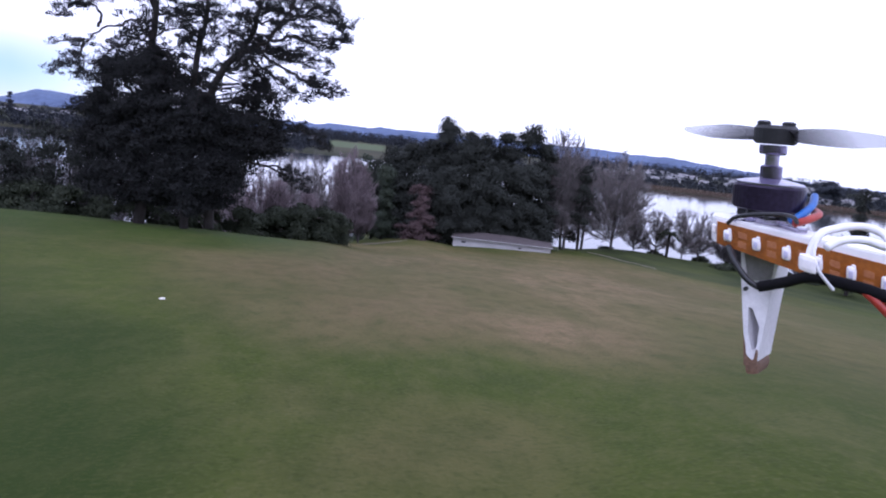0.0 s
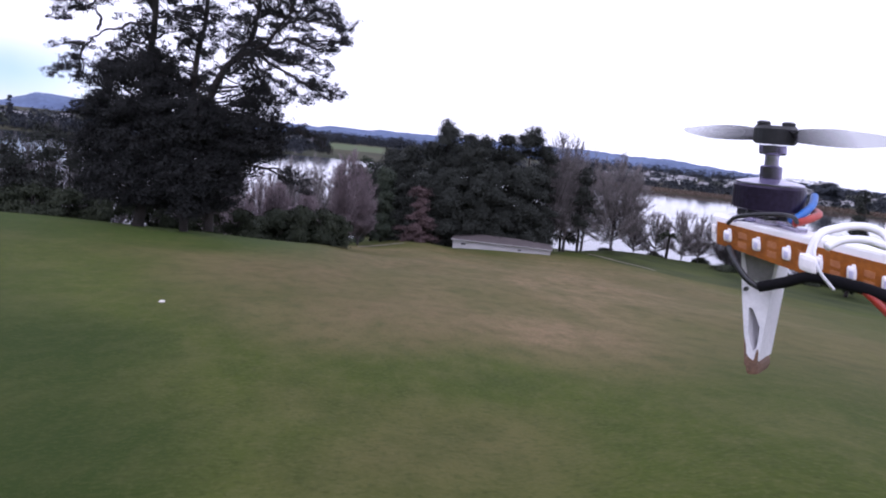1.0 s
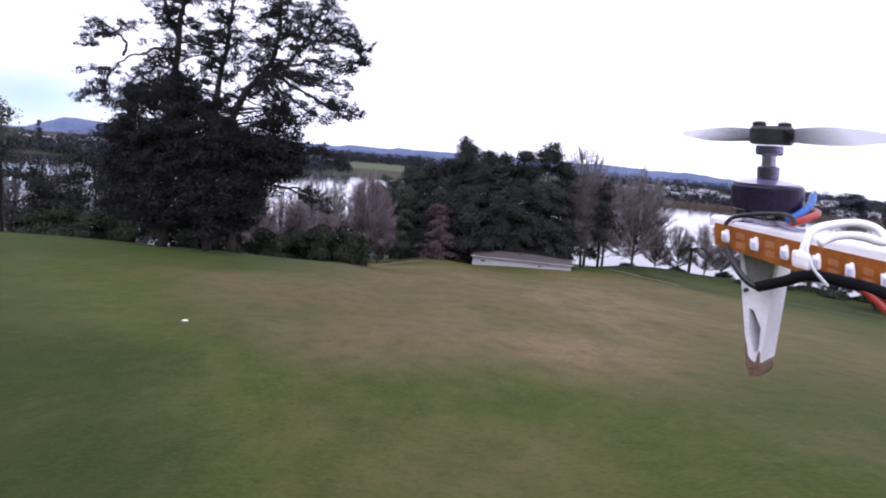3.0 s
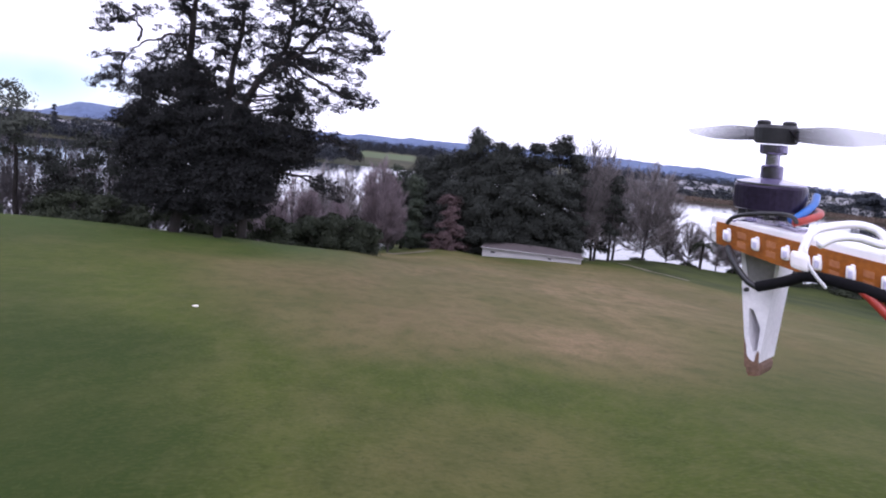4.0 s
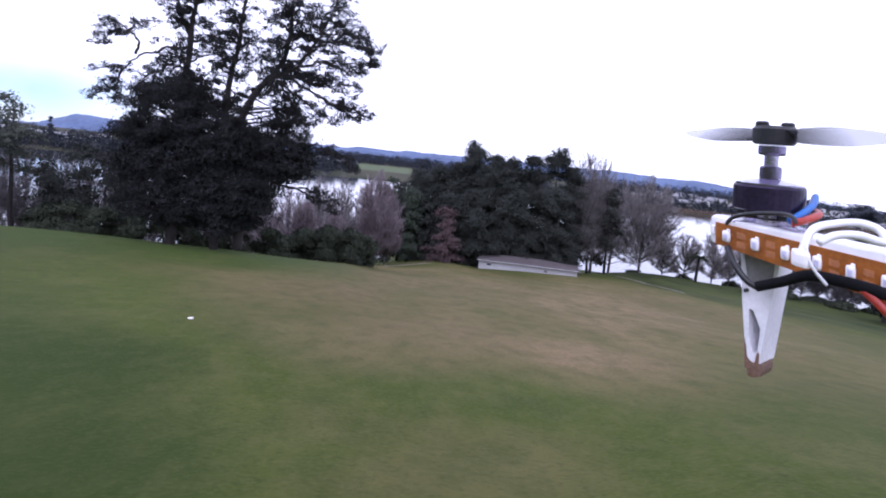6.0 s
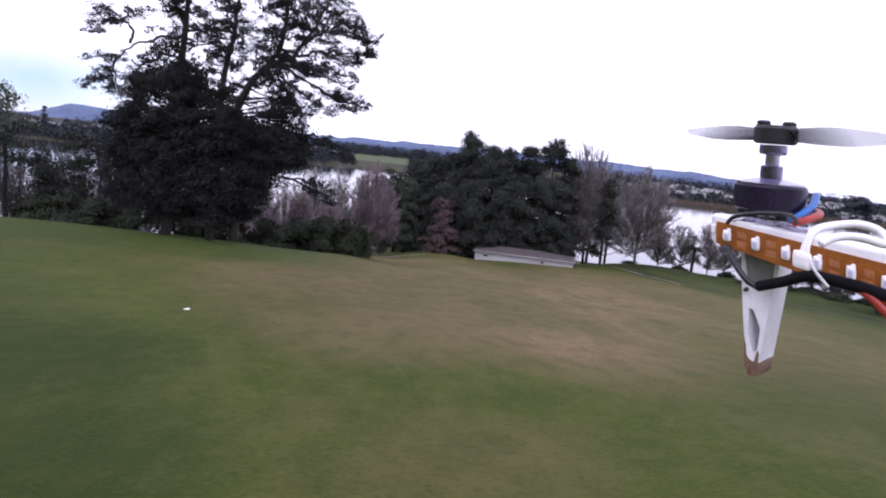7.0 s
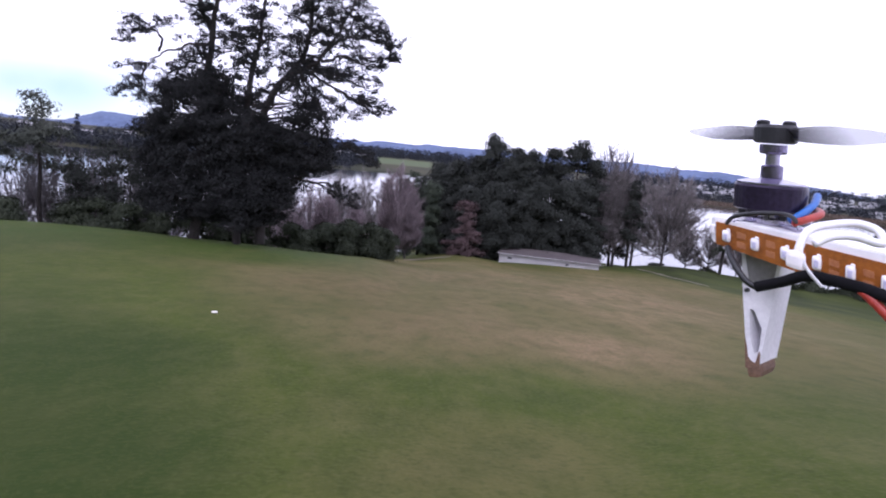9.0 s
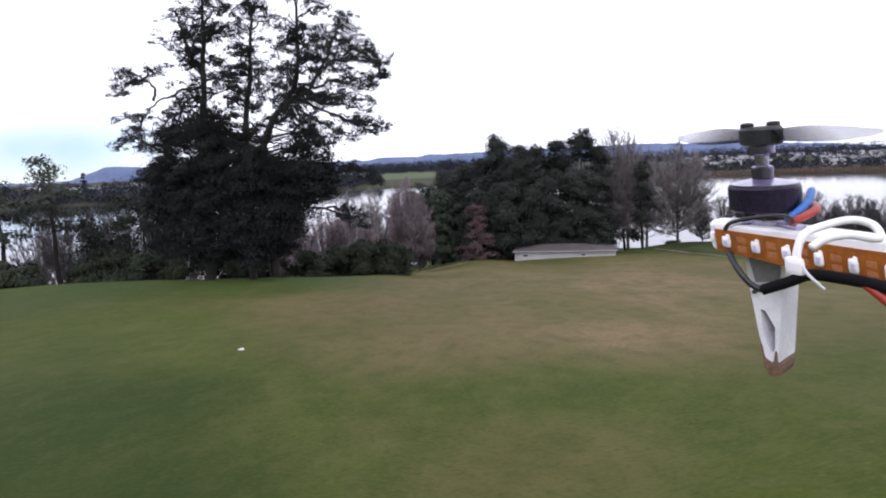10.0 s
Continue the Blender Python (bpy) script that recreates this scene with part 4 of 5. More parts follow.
# ------------------------------------------------------------------ the low building
def low_building():
    ob = thing("low_building", "low cream building with a brown hipped roof on the lawn", "building", pose(17.1, 123.5, 5.6, 0, 0, -8.1))
    half, deep, eave = 9.7, 7.0, 2.35
    bm = bmesh.new()
    bmesh.ops.create_cube(bm, size=1, matrix=Matrix.Translation((0, deep / 2, eave / 2)) @ Matrix.Diagonal((2 * half, deep, eave, 1)))
    part("wall", bm, WALL, ob)
    bm = bmesh.new()
    o = 0.35
    low = [bm.verts.new(p) for p in ((-half - o, -o, eave), (half + o, -o, eave), (half + o, deep + o, eave), (-half - o, deep + o, eave))]
    rim = [bm.verts.new((v.co.x, v.co.y, eave + 0.14)) for v in low]
    a, b = bm.verts.new((-half + 5.5, deep / 2, eave + 1.05)), bm.verts.new((half - 7.0, deep / 2, eave + 1.05))
    bm.faces.new(low[::-1])
    for k in range(4):
        bm.faces.new((low[k], low[(k + 1) % 4], rim[(k + 1) % 4], rim[k]))
    bm.faces.new((rim[0], rim[1], b, a))
    bm.faces.new((rim[1], rim[2], b))
    bm.faces.new((rim[2], rim[3], a, b))
    bm.faces.new((rim[3], rim[0], a))
    part("roof", bm, ROOF, ob)
    bm = bmesh.new()
    bmesh.ops.create_cube(bm, size=1, matrix=Matrix.Translation((0, -0.42, eave + 0.05)) @ Matrix.Diagonal((2 * half + 0.8, 0.12, 0.14, 1)))
    part("gutter", bm, WALL, ob, "cream gutter")
    for x, w, h in ((-7.6, 0.9, 0.35), (3.6, 0.7, 0.3)):
        bm = bmesh.new()
        bmesh.ops.create_cube(bm, size=1, matrix=Matrix.Translation((x, -0.01, 1.6)) @ Matrix.Diagonal((w, 0.06, h, 1)))
        part("vent", bm, DARK, ob, "small dark vent")
    return ob


low_building()


# ------------------------------------------------------------------ far shore
def far_woods():
    rng = np.random.default_rng(77)
    lumps = []

    def wood(az0, az1, r0, r1, n, height):
        for _ in range(n):
            az, r = radians(rng.uniform(az0, az1)), rng.uniform(r0, r1)
            x, y = r * math.sin(az), r * math.cos(az)
            z, h = ground_at(x, y), height * rng.uniform(0.5, 1.15)
            for u in (0.2, 0.5, 0.8):
                lumps.append((x + rng.normal() * 3, y + rng.normal() * 3, z + h * u))

    wood(-42, -10, 735, 900, 300, 12)
    wood(-44, -24, 740, 860, 170, 15)
    wood(-40, -24, 900, 1300, 120, 14)
    wood(-12, -2, 1280, 1800, 330, 24)
    wood(-13, -8.4, 800, 1250, 90, 14)
    wood(-24, -10, 900, 1800, 120, 15)
    wood(-3, 7, 1300, 1800, 300, 26)
    wood(-3, 16, 760, 1100, 120, 14)
    wood(10, 33, 1900, 2600, 420, 28)
    wood(14, 48, 770, 1000, 270, 9)
    wood(14, 48, 1000, 2200, 620, 14)
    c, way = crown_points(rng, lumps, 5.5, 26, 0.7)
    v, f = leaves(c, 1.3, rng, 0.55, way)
    ob = mesh_part("far_woods", v, f, HAZED_WOODS)
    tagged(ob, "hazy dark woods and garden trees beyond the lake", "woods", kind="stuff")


far_woods()


def far_reeds():
    rng = np.random.default_rng(78)
    c = []
    for _ in range(26000):
        az = radians(rng.uniform(8, 48))
        r = 728 + 34 * rng.random() ** 1.2
        x, y = r * math.sin(az), r * math.cos(az)
        c.append((x, y, max(0, ground_at(x, y)) + rng.uniform(0.3, 3.6)))
    v, f = leaves(c, 0.9, rng, 0.3)
    tagged(mesh_part("reeds", v, f, REEDS), "brown belt of dry reeds along the far shore", "reeds", kind="stuff")


far_reeds()


def make_house(w, d, h, rise):
    ob = thing("house", "pale house with a grey roof across the lake", "house", pose(0, 0, 0), "houses across the lake")
    bm = bmesh.new()
    bmesh.ops.create_cube(bm, size=1, matrix=Matrix.Translation((0, 0, h / 2)) @ Matrix.Diagonal((w, d, h, 1)))
    part("wall", bm, HOUSE_WALL, ob)
    bm = bmesh.new()
    lo = [bm.verts.new((sx * (w / 2 + 0.4), sy * (d / 2 + 0.4), h)) for sx, sy in ((-1, -1), (1, -1), (1, 1), (-1, 1))]
    a, b = bm.verts.new((-w / 2 + d * 0.2, 0, h + rise)), bm.verts.new((w / 2 - d * 0.2, 0, h + rise))
    bm.faces.new(lo[::-1])
    for face in ((lo[0], lo[1], b, a), (lo[1], lo[2], b), (lo[2], lo[3], a, b), (lo[3], lo[0], a)):
        bm.faces.new(face)
    part("roof", bm, HOUSE_ROOF, ob)
    for k in range(2):
        bm = bmesh.new()
        bmesh.ops.create_cube(bm, size=1, matrix=Matrix.Translation((w * (k - 0.5) * 0.5, -d / 2 - 0.02, h * 0.5)) @ Matrix.Diagonal((w * 0.16, 0.1, h * 0.35, 1)))
        part("window", bm, DARK, ob)
    return ob


def far_houses():
    rng = random.Random(5)
    kinds = [make_house(15, 10, 5.0, 2.4), make_house(26, 14, 6.5, 1.6), make_house(11, 9, 4.2, 2.6)]
    spots = []
    for _ in range(70):
        az = radians(rng.choice((rng.uniform(14, 30), rng.uniform(14, 44), rng.uniform(14, 44))))
        spots.append((az, rng.uniform(800, 1500)))
    for _ in range(22):
        spots.append((radians(rng.uniform(-36, -25)), rng.uniform(850, 1400)))
    for _ in range(8):
        spots.append((radians(rng.uniform(-12, -8)), rng.uniform(1100, 1500)))
    for k, (az, r) in enumerate(spots):
        x, y = r * math.sin(az), r * math.cos(az)
        m = pose(x, y, ground_at(x, y) - 0.3, 0, 0, rng.uniform(-40, 40) - math.degrees(az))
        if k < 3:
            kinds[k].matrix_basis = m
        else:
            copy_thing(kinds[rng.randrange(3)], m)


far_houses()

evergreen("conifer_tree", "lone dark pointed conifer across the lake", -462.0, 733.0, 33.0, 3.2, 60, HAZED_WOODS, cone, 0.0, 60, 1.4, 60, 0.9)
evergreen("evergreen_tree", "big dark tree on the far bank", 452.0, 690.0, 30.0, 13.0, 61, HAZED_WOODS, n=90, lump=3.2, per=70, leaf=1.2)


# ------------------------------------------------------------------ on the lawn
def litter():
    rng = np.random.default_rng(3)
    x, y = -9.2, 23.3
    bm = bmesh.new()
    bmesh.ops.create_icosphere(bm, subdivisions=2, radius=0.08)
    for v in bm.verts:
        v.co *= 1 + rng.normal() * 0.18
        v.co.z *= 0.55
        v.co.x *= 1.4
    ob = part("crumpled_paper", bm, PAPER)
    ob.location = (x, y, ground_at(x, y) + 0.05)
    tagged(ob, "crumpled scrap of white paper lying on the grass", "litter")


litter()


def grass_blades():
    rng = np.random.default_rng(9)
    n = 80000
    r = 6.5 + 19 * rng.random(n) ** 1.8
    a = np.radians(rng.uniform(-46, 46, n))
    x, y = r * np.sin(a), r * np.cos(a)
    # fewer blades to the left, which keeps that side darker
    keep = rng.random(n) < np.clip((np.degrees(a) + 30) / 24, 0.3, 1)
    n, r, x, y = int(keep.sum()), r[keep], x[keep], y[keep]
    z = ground_of(x, y)
    h = rng.uniform(0.006, 0.018, n) * np.clip((27 - r) / 12, 0.2, 1)
    t = rng.uniform(0, 2 * math.pi, n)
    w = 0.004 + r * 0.0002
    side = np.stack([np.cos(t) * w, np.sin(t) * w, 0 * t], 1)
    p = np.stack([x, y, z - 0.03], 1)
    lean = np.stack([rng.normal(size=n) * h * 0.7, rng.normal(size=n) * h * 0.7, h + 0.03], 1)
    v = np.stack([p - side, p + side, p + lean], 1).reshape(-1, 3)
    ob = mesh_part("grass_blades", v, np.arange(3 * n).reshape(n, 3), BLADES)
    tagged(ob, "short mown grass blades, green with straw tips", "grass", kind="stuff")


grass_blades()


# ------------------------------------------------------------------ the hovering craft's arm beside the camera
# local axes: x to the right, y up, z towards the camera; millimetres scaled to metres
MM = 0.001
RIG = Matrix.Translation((0, 0, 26)) @ pose(0, 0, 0, 80.750, -5.923, 0.963)
UP = Vector((-0.02, 1.0, 0.206)).normalized()
ALONG = Vector((0.732, -0.326, 0.598)).normalized()
RISE = Vector((-0.02, 1.0, 0.11)).normalized()
ACROSS = RISE.cross(ALONG).normalized()
ARM = Matrix((ACROSS, RISE, ALONG)).transposed().to_4x4()
SIDE = Vector((1.0, -0.07, 0.0)).normalized()
UPRIGHT = Matrix((SIDE, UP, SIDE.cross(UP).normalized())).transposed().to_4x4()
BESIDE = Matrix(((1, 0, -1.0), (0, 1, -0.08), (0, 0, 1.0))).to_4x4()


def rig_local(origin, axes):
    """Axes at a point given in millimetres."""
    return Matrix.Translation(Vector(origin) * MM) @ axes


def box(bm, m, size, centre, bevel=0.0):
    r = bmesh.ops.create_cube(bm, size=1, matrix=m @ Matrix.Translation(Vector(centre) * MM) @ Matrix.Diagonal((*[s * MM for s in size], 1)))
    if bevel:
        edges = list({e for v in r["verts"] for e in v.link_edges})
        bmesh.ops.bevel(bm, geom=edges, offset=bevel * MM, segments=2, affect="EDGES", profile=0.6)


def lathe(bm, m, profile, n=40):
    """A turned body round the local y axis; profile rows of (radius, height) in millimetres."""
    rings = []
    for r, h in profile:
        rings.append([bm.verts.new(m @ Vector((r * MM * math.cos(2 * math.pi * k / n), h * MM, r * MM * math.sin(2 * math.pi * k / n)))) for k in range(n)])
    for g, h in zip(rings[:-1], rings[1:]):
        for k in range(n):
            bm.faces.new((g[k], h[k], h[(k + 1) % n], g[(k + 1) % n]))
    bm.faces.new(rings[0])
    bm.faces.new(rings[-1][::-1])


def wire(name, points, radius, material, parent, label):
    """A bent round wire through points in millimetres, as a curve turned into a mesh."""
    bm = bmesh.new()
    pts = [Vector(p) * MM for p in points]
    path = []
    for k in range(len(pts) - 1):
        p0, p1, p2, p3 = pts[max(0, k - 1)], pts[k], pts[k + 1], pts[min(len(pts) - 1, k + 2)]
        for s in range(8):
            u = s / 8
            path.append(0.5 * ((2 * p1) + (p2 - p0) * u + (2 * p0 - 5 * p1 + 4 * p2 - p3) * u * u + (3 * p1 - p0 - 3 * p2 + p3) * u ** 3))
    path.append(pts[-1])
    rings = []
    for k, p in enumerate(path):
        d = (path[min(k + 1, len(path) - 1)] - path[max(k - 1, 0)]).normalized()
        a = d.cross(Vector((0.2, 0.3, 1))).normalized()
        b = d.cross(a)
        rings.append([bm.verts.new(p + (a * math.cos(t) + b * math.sin(t)) * radius * MM) for t in [2 * math.pi * j / 10 for j in range(10)]])
    for g, h in zip(rings[:-1], rings[1:]):
        for j in range(10):
            bm.faces.new((g[j], g[(j + 1) % 10], h[(j + 1) % 10], h[j]))
    bm.faces.new(rings[0][::-1])
    bm.faces.new(rings[-1])
    bmesh.ops.recalc_face_normals(bm, faces=bm.faces)
    return part(name, bm, material, parent, label, smooth=True)


def plate(bm, m, outer, holes, depth):
    """A flat plate with holes, outlines in millimetres in the local x, y plane, thick along z."""
    edges = []
    for loop in (outer, *holes):
        vs = [bm.verts.new(Vector((x * MM, y * MM, 0))) for x, y in loop]
        edges += [bm.edges.new((vs[k], vs[(k + 1) % len(vs)])) for k in range(len(vs))]
    made = bmesh.ops.triangle_fill(bm, edges=edges, use_beauty=True)
    faces = [g for g in made["geom"] if isinstance(g, bmesh.types.BMFace)]
    out = bmesh.ops.extrude_face_region(bm, geom=faces)
    bmesh.ops.translate(bm, verts=[g for g in out["geom"] if isinstance(g, bmesh.types.BMVert)], vec=(0, 0, -depth * MM))
    bmesh.ops.recalc_face_normals(bm, faces=bm.faces)
    bmesh.ops.transform(bm, matrix=m, verts=bm.verts)


def quadcopter():
    craft = thing("quadcopter_arm", "white quadcopter arm with motor, propeller and orange light strip, hovering", "quadcopter", RIG)
    strip_m = rig_local((111.2, 7.6, -260.7), ARM)      # outer end of the strip, mid height

    def tall(z):
        return 4.5 + 0.042 * z

    # arm: a white moulding that deepens towards the hub
    bm = bmesh.new()
    top = [(0.6, 1.2), (3, -1.5), (12, -3.5), (19, -2), (22, 4), (22, 34), (18, 60), (16, 150), (0.6, 150), (0.6, 60)]
    lo = [bm.verts.new(strip_m @ Vector((x * MM, -tall(z) * MM, z * MM))) for x, z in top]
    hi = [bm.verts.new(strip_m @ Vector((x * MM, (tall(z) + 1.6 + 0.03 * z) * MM, z * MM))) for x, z in top]
    bm.faces.new(lo)
    bm.faces.new(hi[::-1])
    for k in range(len(top)):
        j = (k + 1) % len(top)
        bm.faces.new((lo[k], hi[k], hi[j], lo[j]))
    bmesh.ops.recalc_face_normals(bm, faces=bm.faces)
    bmesh.ops.bevel(bm, geom=list(bm.edges), offset=0.6 * MM, segments=2, affect="EDGES")
    part("arm", bm, WHITE, craft, "glossy white plastic arm")

    # light strip on the arm's side
    bm = bmesh.new()
    ring = []
    for k in range(16):
        z = 1.6 + 8.8 * k
        h = tall(z) * 0.98
        ring.append([bm.verts.new(strip_m @ Vector((x * MM, y * MM, z * MM))) for x, y in ((-0.35, -h), (-0.35, h), (0.5, h), (0.5, -h))])
    for g, h in zip(ring[:-1], ring[1:]):
        for k in range(4):
            bm.faces.new((g[k], g[(k + 1) % 4], h[(k + 1) % 4], h[k]))
    bm.faces.new(ring[0])
    bm.faces.new(ring[-1][::-1])
    bmesh.ops.recalc_face_normals(bm, faces=bm.faces)
    strip = part("light_strip", bm, ORANGE, craft, "orange flexible light strip")
    for k in range(10):
        z = 6.2 + 11.2 * k
        g = 1 + 0.05 * k
        bm = bmesh.new()
        box(bm, strip_m, (2.8, 4.7 * g, 3.4), (-1.2, 0.0, z), 1.35)
        box(bm, strip_m, (1.6, 1.8, 1.6), (-0.8, 2.3 * g, z + 0.6), 0.7)
        led = part("led", bm, LED_WHITE, strip, "small white led", smooth=True)
        bm = bmesh.new()
        box(bm, strip_m, (0.5, 2.3 * g, 1.5), (-2.5, -0.2, z), 0.2)
        part("lens", bm, LENS, led, "pale lavender lens")
        for dy in (-2.2, 1.6):
            bm = bmesh.new()
            box(bm, strip_m, (0.3, 2.4, 3.4), (-0.4, dy, z + 5.6), 0.1)
            part("solder_pad", bm, COPPER, strip)
    bm = bmesh.new()
    box(bm, strip_m, (2.6, 3.6, 1.8), (0.6, 1.0, 0.2), 0.7)
    part("led", bm, LED_WHITE, strip, "small white led")

    # motor
    motor_m = rig_local((134.6, 23.0, -260), UPRIGHT)
    bm = bmesh.new()
    lathe(bm, motor_m, [(12.9, -6.8), (13.7, -6.2), (13.7, 2.8), (13.4, 3.6), (6.0, 4.6), (0.4, 4.8)])
    motor = part("motor", bm, BELL, craft, "dark motor bell with violet sheen in its colour", smooth=False)
    bm = bmesh.new()
    lathe(bm, motor_m, [(12.9, 3.8), (12.9, 4.4), (9.0, 5.3), (4.4, 6.2), (0.4, 6.4)])
    part("bell_cap", bm, STEEL, motor, "bright metal cap")
    bm = bmesh.new()
    lathe(bm, motor_m, [(9.2, -12.2), (9.2, -10.0), (7.6, -9.4), (7.6, -6.7), (0.4, -6.6)])
    part("stator", bm, STEEL, motor, "metal stator base")
    for a in range(0, 360, 40):
        bm = bmesh.new()
        box(bm, motor_m @ Matrix.Rotation(radians(a), 4, "Y"), (5, 3.2, 1.6), (9.2, -8.4, 0), 0.3)
        part("winding", bm, DARK, motor)
    for a in (15, 105, 195, 285):
        bm = bmesh.new()
        box(bm, motor_m @ Matrix.Rotation(radians(a), 4, "Y"), (13, 2.0, 5), (12, -12.4, 0), 0.4)
        part("mount_tab", bm, STEEL, motor)
    bm = bmesh.new()
    lathe(bm, motor_m, [(2.7, 6.2), (2.7, 16.2), (0.4, 16.3)], 24)
    shaft = part("shaft", bm, STEEL, motor, "bright steel shaft")
    bm = bmesh.new()
    lathe(bm, motor_m, [(2.8, 6.3), (4.2, 6.4), (4.2, 10.8), (3.7, 11.3), (2.8, 11.5)], 24)
    part("collar", bm, COLLAR_STEEL, shaft, "violet-grey metal collar with dark reflections in its colour")
    bm = bmesh.new()
    lathe(bm, motor_m, [(2.8, 15.6), (4.8, 15.9), (5.2, 16.6), (5.2, 19.6), (0.4, 19.7)], 24)
    part("collar", bm, COLLAR_STEEL, shaft, "violet-grey metal collar with dark reflections in its colour")

    # propeller at rest
    prop_m = motor_m @ Matrix.Translation((0.0005, 0.0236, 0))
    bm = bmesh.new()
    lathe(bm, prop_m, [(7.0, -3.6), (8.1, -2.8), (8.2, 2.6), (7.4, 3.8), (2.0, 4.0), (0.4, 4.0)], 28)
    prop = part("propeller", bm, BLACK, craft, "black two-bladed propeller with blades faded for spin")
    for turn in (-71, 109):
        bm = bmesh.new()
        m = prop_m @ Matrix.Rotation(radians(turn), 4, "Y")
        rows = []
        for k in range(15):
            u = k / 14
            r = 5 + 47 * u
            chord = (5.5 + 6.0 * math.sin(min(1, u * 1.5) * math.pi * 0.5) - 8.0 * max(0, u - 0.55) ** 1.2 * 1.6) * (1 - max(0, u - 0.9) * 6)
            pitch = radians(48 - 24 * u)
            row = []
            for s, t in ((-0.5, 0), (-0.2, 0.55), (0.2, 0.5), (0.5, 0), (0.2, -0.35), (-0.2, -0.35)):
                row.append(bm.verts.new(m @ Vector((r * MM, (math.sin(pitch) * chord * s + t + 0.6 * u) * MM, math.cos(pitch) * chord * s * MM))))
            rows.append(row)
        for g, h in zip(rows[:-1], rows[1:]):
            for k in range(6):
                bm.faces.new((g[k], g[(k + 1) % 6], h[(k + 1) % 6], h[k]))
        bm.faces.new(rows[-1])
        bm.faces.new(rows[0][::-1])
        bmesh.ops.recalc_face_normals(bm, faces=bm.faces)
        part("blade", bm, FADED_BLADE, prop, "thin grey blade fading out for spin blur", smooth=True)
    for dx in (-5.2, 5.2):
        bm = bmesh.new()
        lathe(bm, prop_m @ Matrix.Translation((dx * MM, 0, 0)), [(2.4, 3.0), (2.6, 5.0), (1.8, 5.6), (0.3, 5.7)], 14)
        part("screw", bm, BLACK, prop)

    # landing leg: a pierced plate with a worn muddy foot
    leg_m = rig_local((123.6, -1.4, -262), BESIDE) @ Matrix.Diagonal((1.048, 1.045, 1.7, 1))
    bm = bmesh.new()
    plate(bm, leg_m, [(0.0, 1.5), (15.6, 1.5), (15.0, -6), (12.4, -16), (6.4, -44.0), (1.4, -44.0), (0.2, -16)],
          [[(5.6, -1.0), (12.6, -1.0), (11.2, -13.0), (7.4, -13.0)], [(2.9, -21.8), (4.6, -22.6), (7.4, -30.0), (6.0, -38.6), (4.2, -39.4), (2.6, -32.0)]], 8.0)
    leg = part("landing_leg", bm, LEG_WHITE, craft, "scuffed white plastic leg")
    # added thin plate that paints the arm's shade onto the upper leg
    bm = bmesh.new()
    plate(bm, leg_m @ Matrix.Translation((0, 0, 0.0004)), [(1.6, 1.0), (15.0, 1.0), (12.2, -12.0), (3.0, -11.0)], [], 0.8)
    part("shade_plate", bm, LEG_SHADE, leg, "grey plate standing for shade under the arm")
    bm = bmesh.new()
    box(bm, leg_m, (6.2, 6.8, 7.4), (3.9, -46.2, -3.8), 2.6)
    part("foot", bm, MUD, leg, "muddy worn foot")
    bm = bmesh.new()
    plate(bm, leg_m @ Matrix.Translation((0, 0, 0.0003)), [(1.0, -33.0), (1.7, -37.0), (1.9, -40.5), (2.9, -42.0), (4.4, -43.2), (5.2, -42.6), (5.8, -40.4), (6.4, -38.8), (6.8, -40.0), (6.6, -42.0), (6.4, -45.0), (1.1, -45.0)], [], 0.7)
    part("mud_smear", bm, MUD, leg, "smear of dried mud")
    for x, y in ((2.2, -14.5), (12.0, -12.0)):
        bm = bmesh.new()
        lathe(bm, leg_m @ Matrix.Translation((x * MM, y * MM, 0.0002)) @ Matrix.Rotation(radians(90), 4, "X"), [(0.9, -0.4), (0.9, 0.5), (0.2, 0.55)], 10)
        part("rivet", bm, DARK, leg)

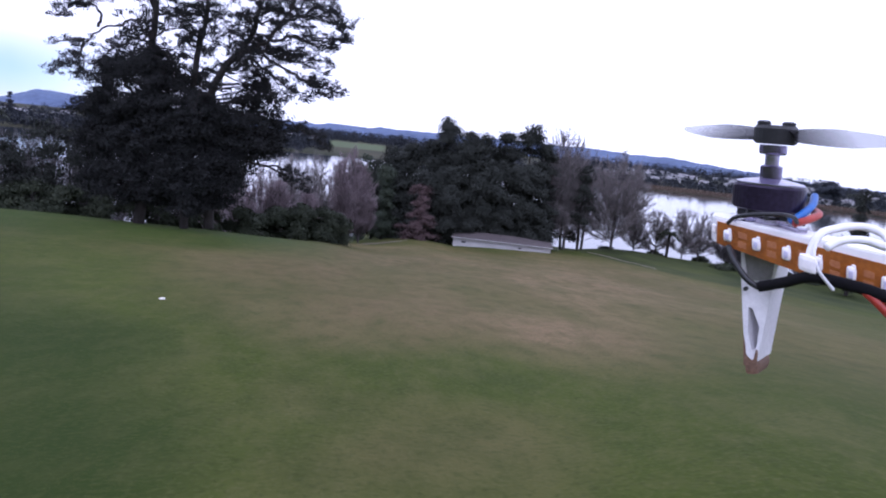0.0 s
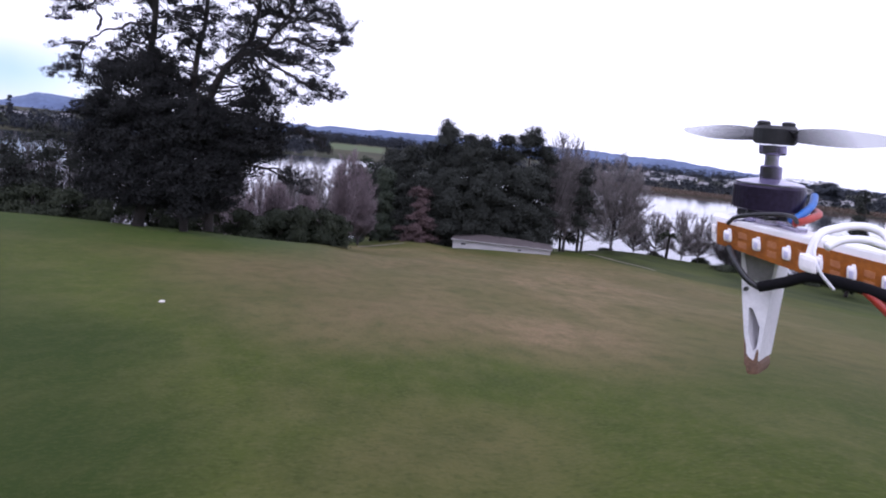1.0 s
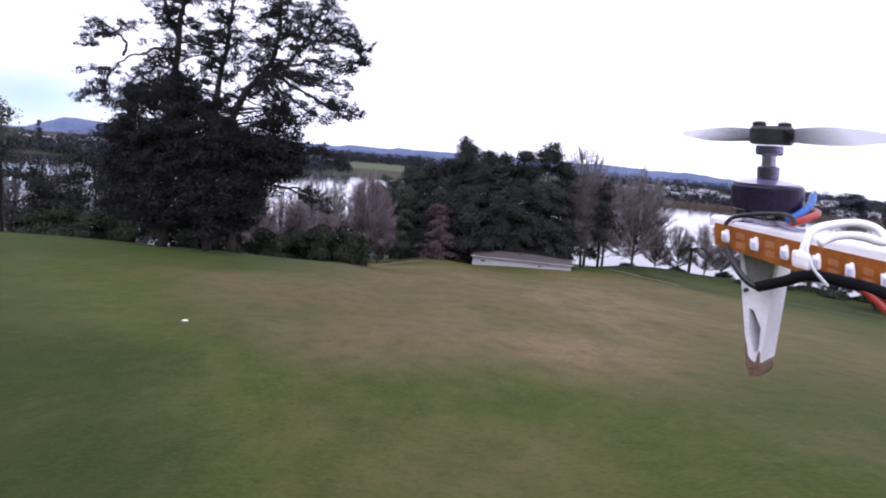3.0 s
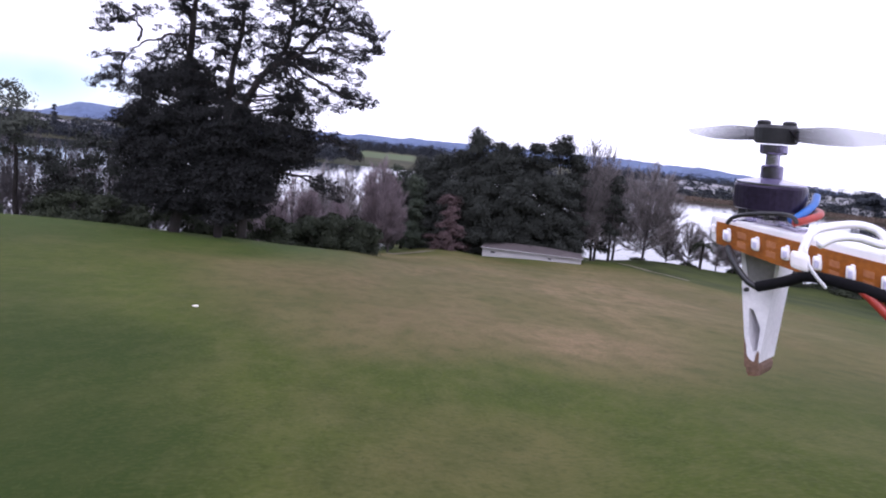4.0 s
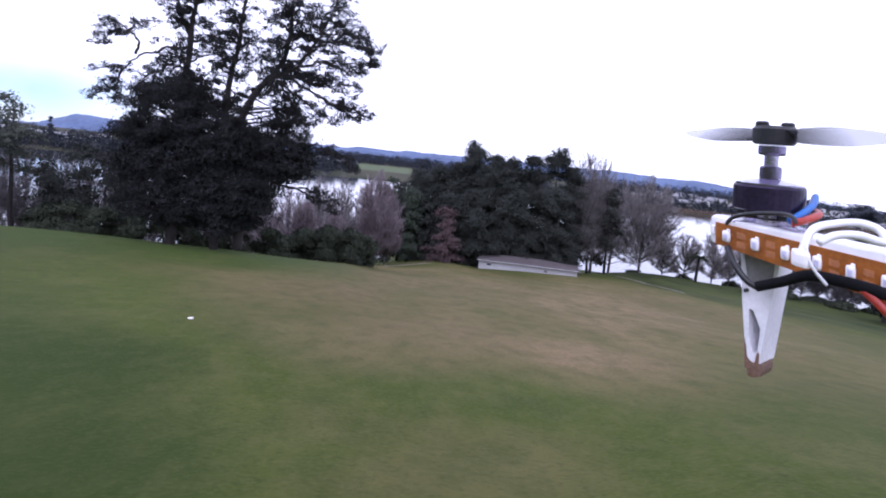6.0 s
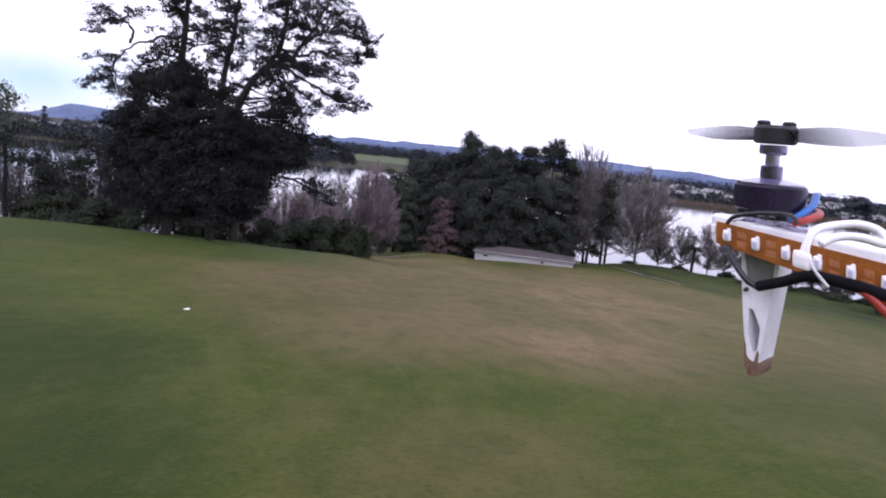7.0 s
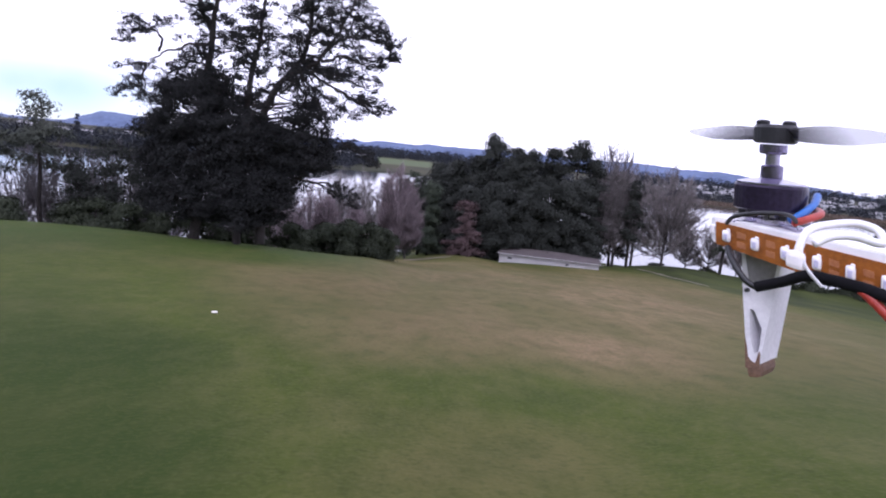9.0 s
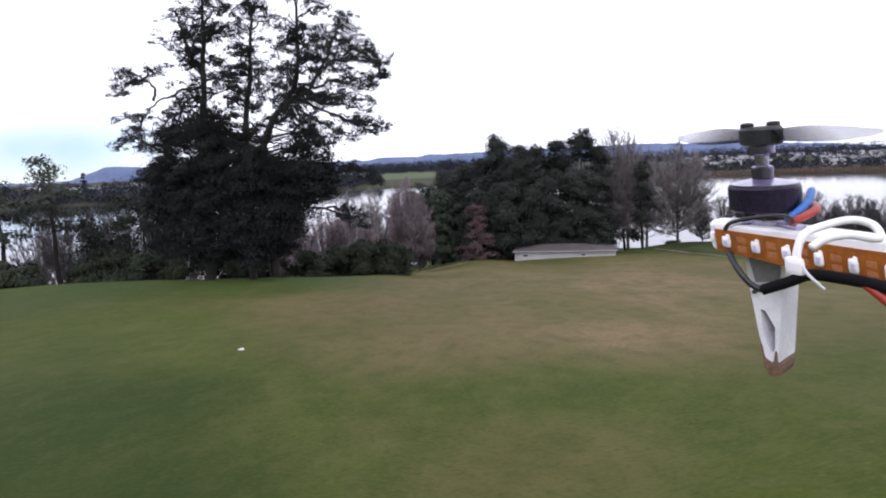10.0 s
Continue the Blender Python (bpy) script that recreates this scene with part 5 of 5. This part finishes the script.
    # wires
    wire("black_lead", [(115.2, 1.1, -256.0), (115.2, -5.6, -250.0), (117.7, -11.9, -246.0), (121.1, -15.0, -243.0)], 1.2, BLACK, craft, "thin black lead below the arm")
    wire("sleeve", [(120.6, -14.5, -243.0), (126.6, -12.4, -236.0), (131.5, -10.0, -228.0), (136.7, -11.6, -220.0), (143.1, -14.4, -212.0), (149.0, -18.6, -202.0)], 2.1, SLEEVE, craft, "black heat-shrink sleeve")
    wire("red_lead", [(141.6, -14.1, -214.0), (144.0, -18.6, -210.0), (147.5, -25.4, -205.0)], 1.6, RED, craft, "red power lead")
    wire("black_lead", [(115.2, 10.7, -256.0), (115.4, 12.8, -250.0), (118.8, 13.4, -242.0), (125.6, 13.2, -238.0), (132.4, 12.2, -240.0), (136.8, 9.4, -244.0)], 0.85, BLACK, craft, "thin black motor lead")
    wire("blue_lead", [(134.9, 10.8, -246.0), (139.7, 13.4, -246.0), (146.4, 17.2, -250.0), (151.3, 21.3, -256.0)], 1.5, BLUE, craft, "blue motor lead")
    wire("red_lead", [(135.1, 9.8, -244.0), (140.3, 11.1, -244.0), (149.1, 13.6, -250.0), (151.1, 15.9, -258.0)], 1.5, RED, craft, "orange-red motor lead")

    # cable tie round the arm
    wire("cable_tie", [(116.6, -4.6, -206.0), (117.1, 0.2, -205.0), (120.1, 5.3, -205.0), (128.3, 7.2, -208.0), (139.3, 7.8, -212.0), (144.8, 5.4, -210.0), (143.9, 1.6, -205.0), (140.0, 0.9, -202.0), (132.7, 3.1, -202.0), (125.5, 3.1, -202.0), (120.1, 0.9, -202.0)], 1.35, WHITE, craft, "white nylon cable tie")
    wire("cable_tie", [(120.1, 5.3, -205.0), (116.1, -0.7, -202.0), (116.4, -6.6, -200.0), (121.1, -12.7, -200.0)], 0.5, LEG_WHITE, craft, "white nylon cable tie")
    bm = bmesh.new()
    box(bm, Matrix.Translation(Vector((114.7, -4.2, -203.0)) * MM) @ ARM, (4.8, 5.6, 5.6), (0, 0, 0), 1.5)
    part("tie_head", bm, LED_WHITE, craft, "white cable tie head")
    return craft


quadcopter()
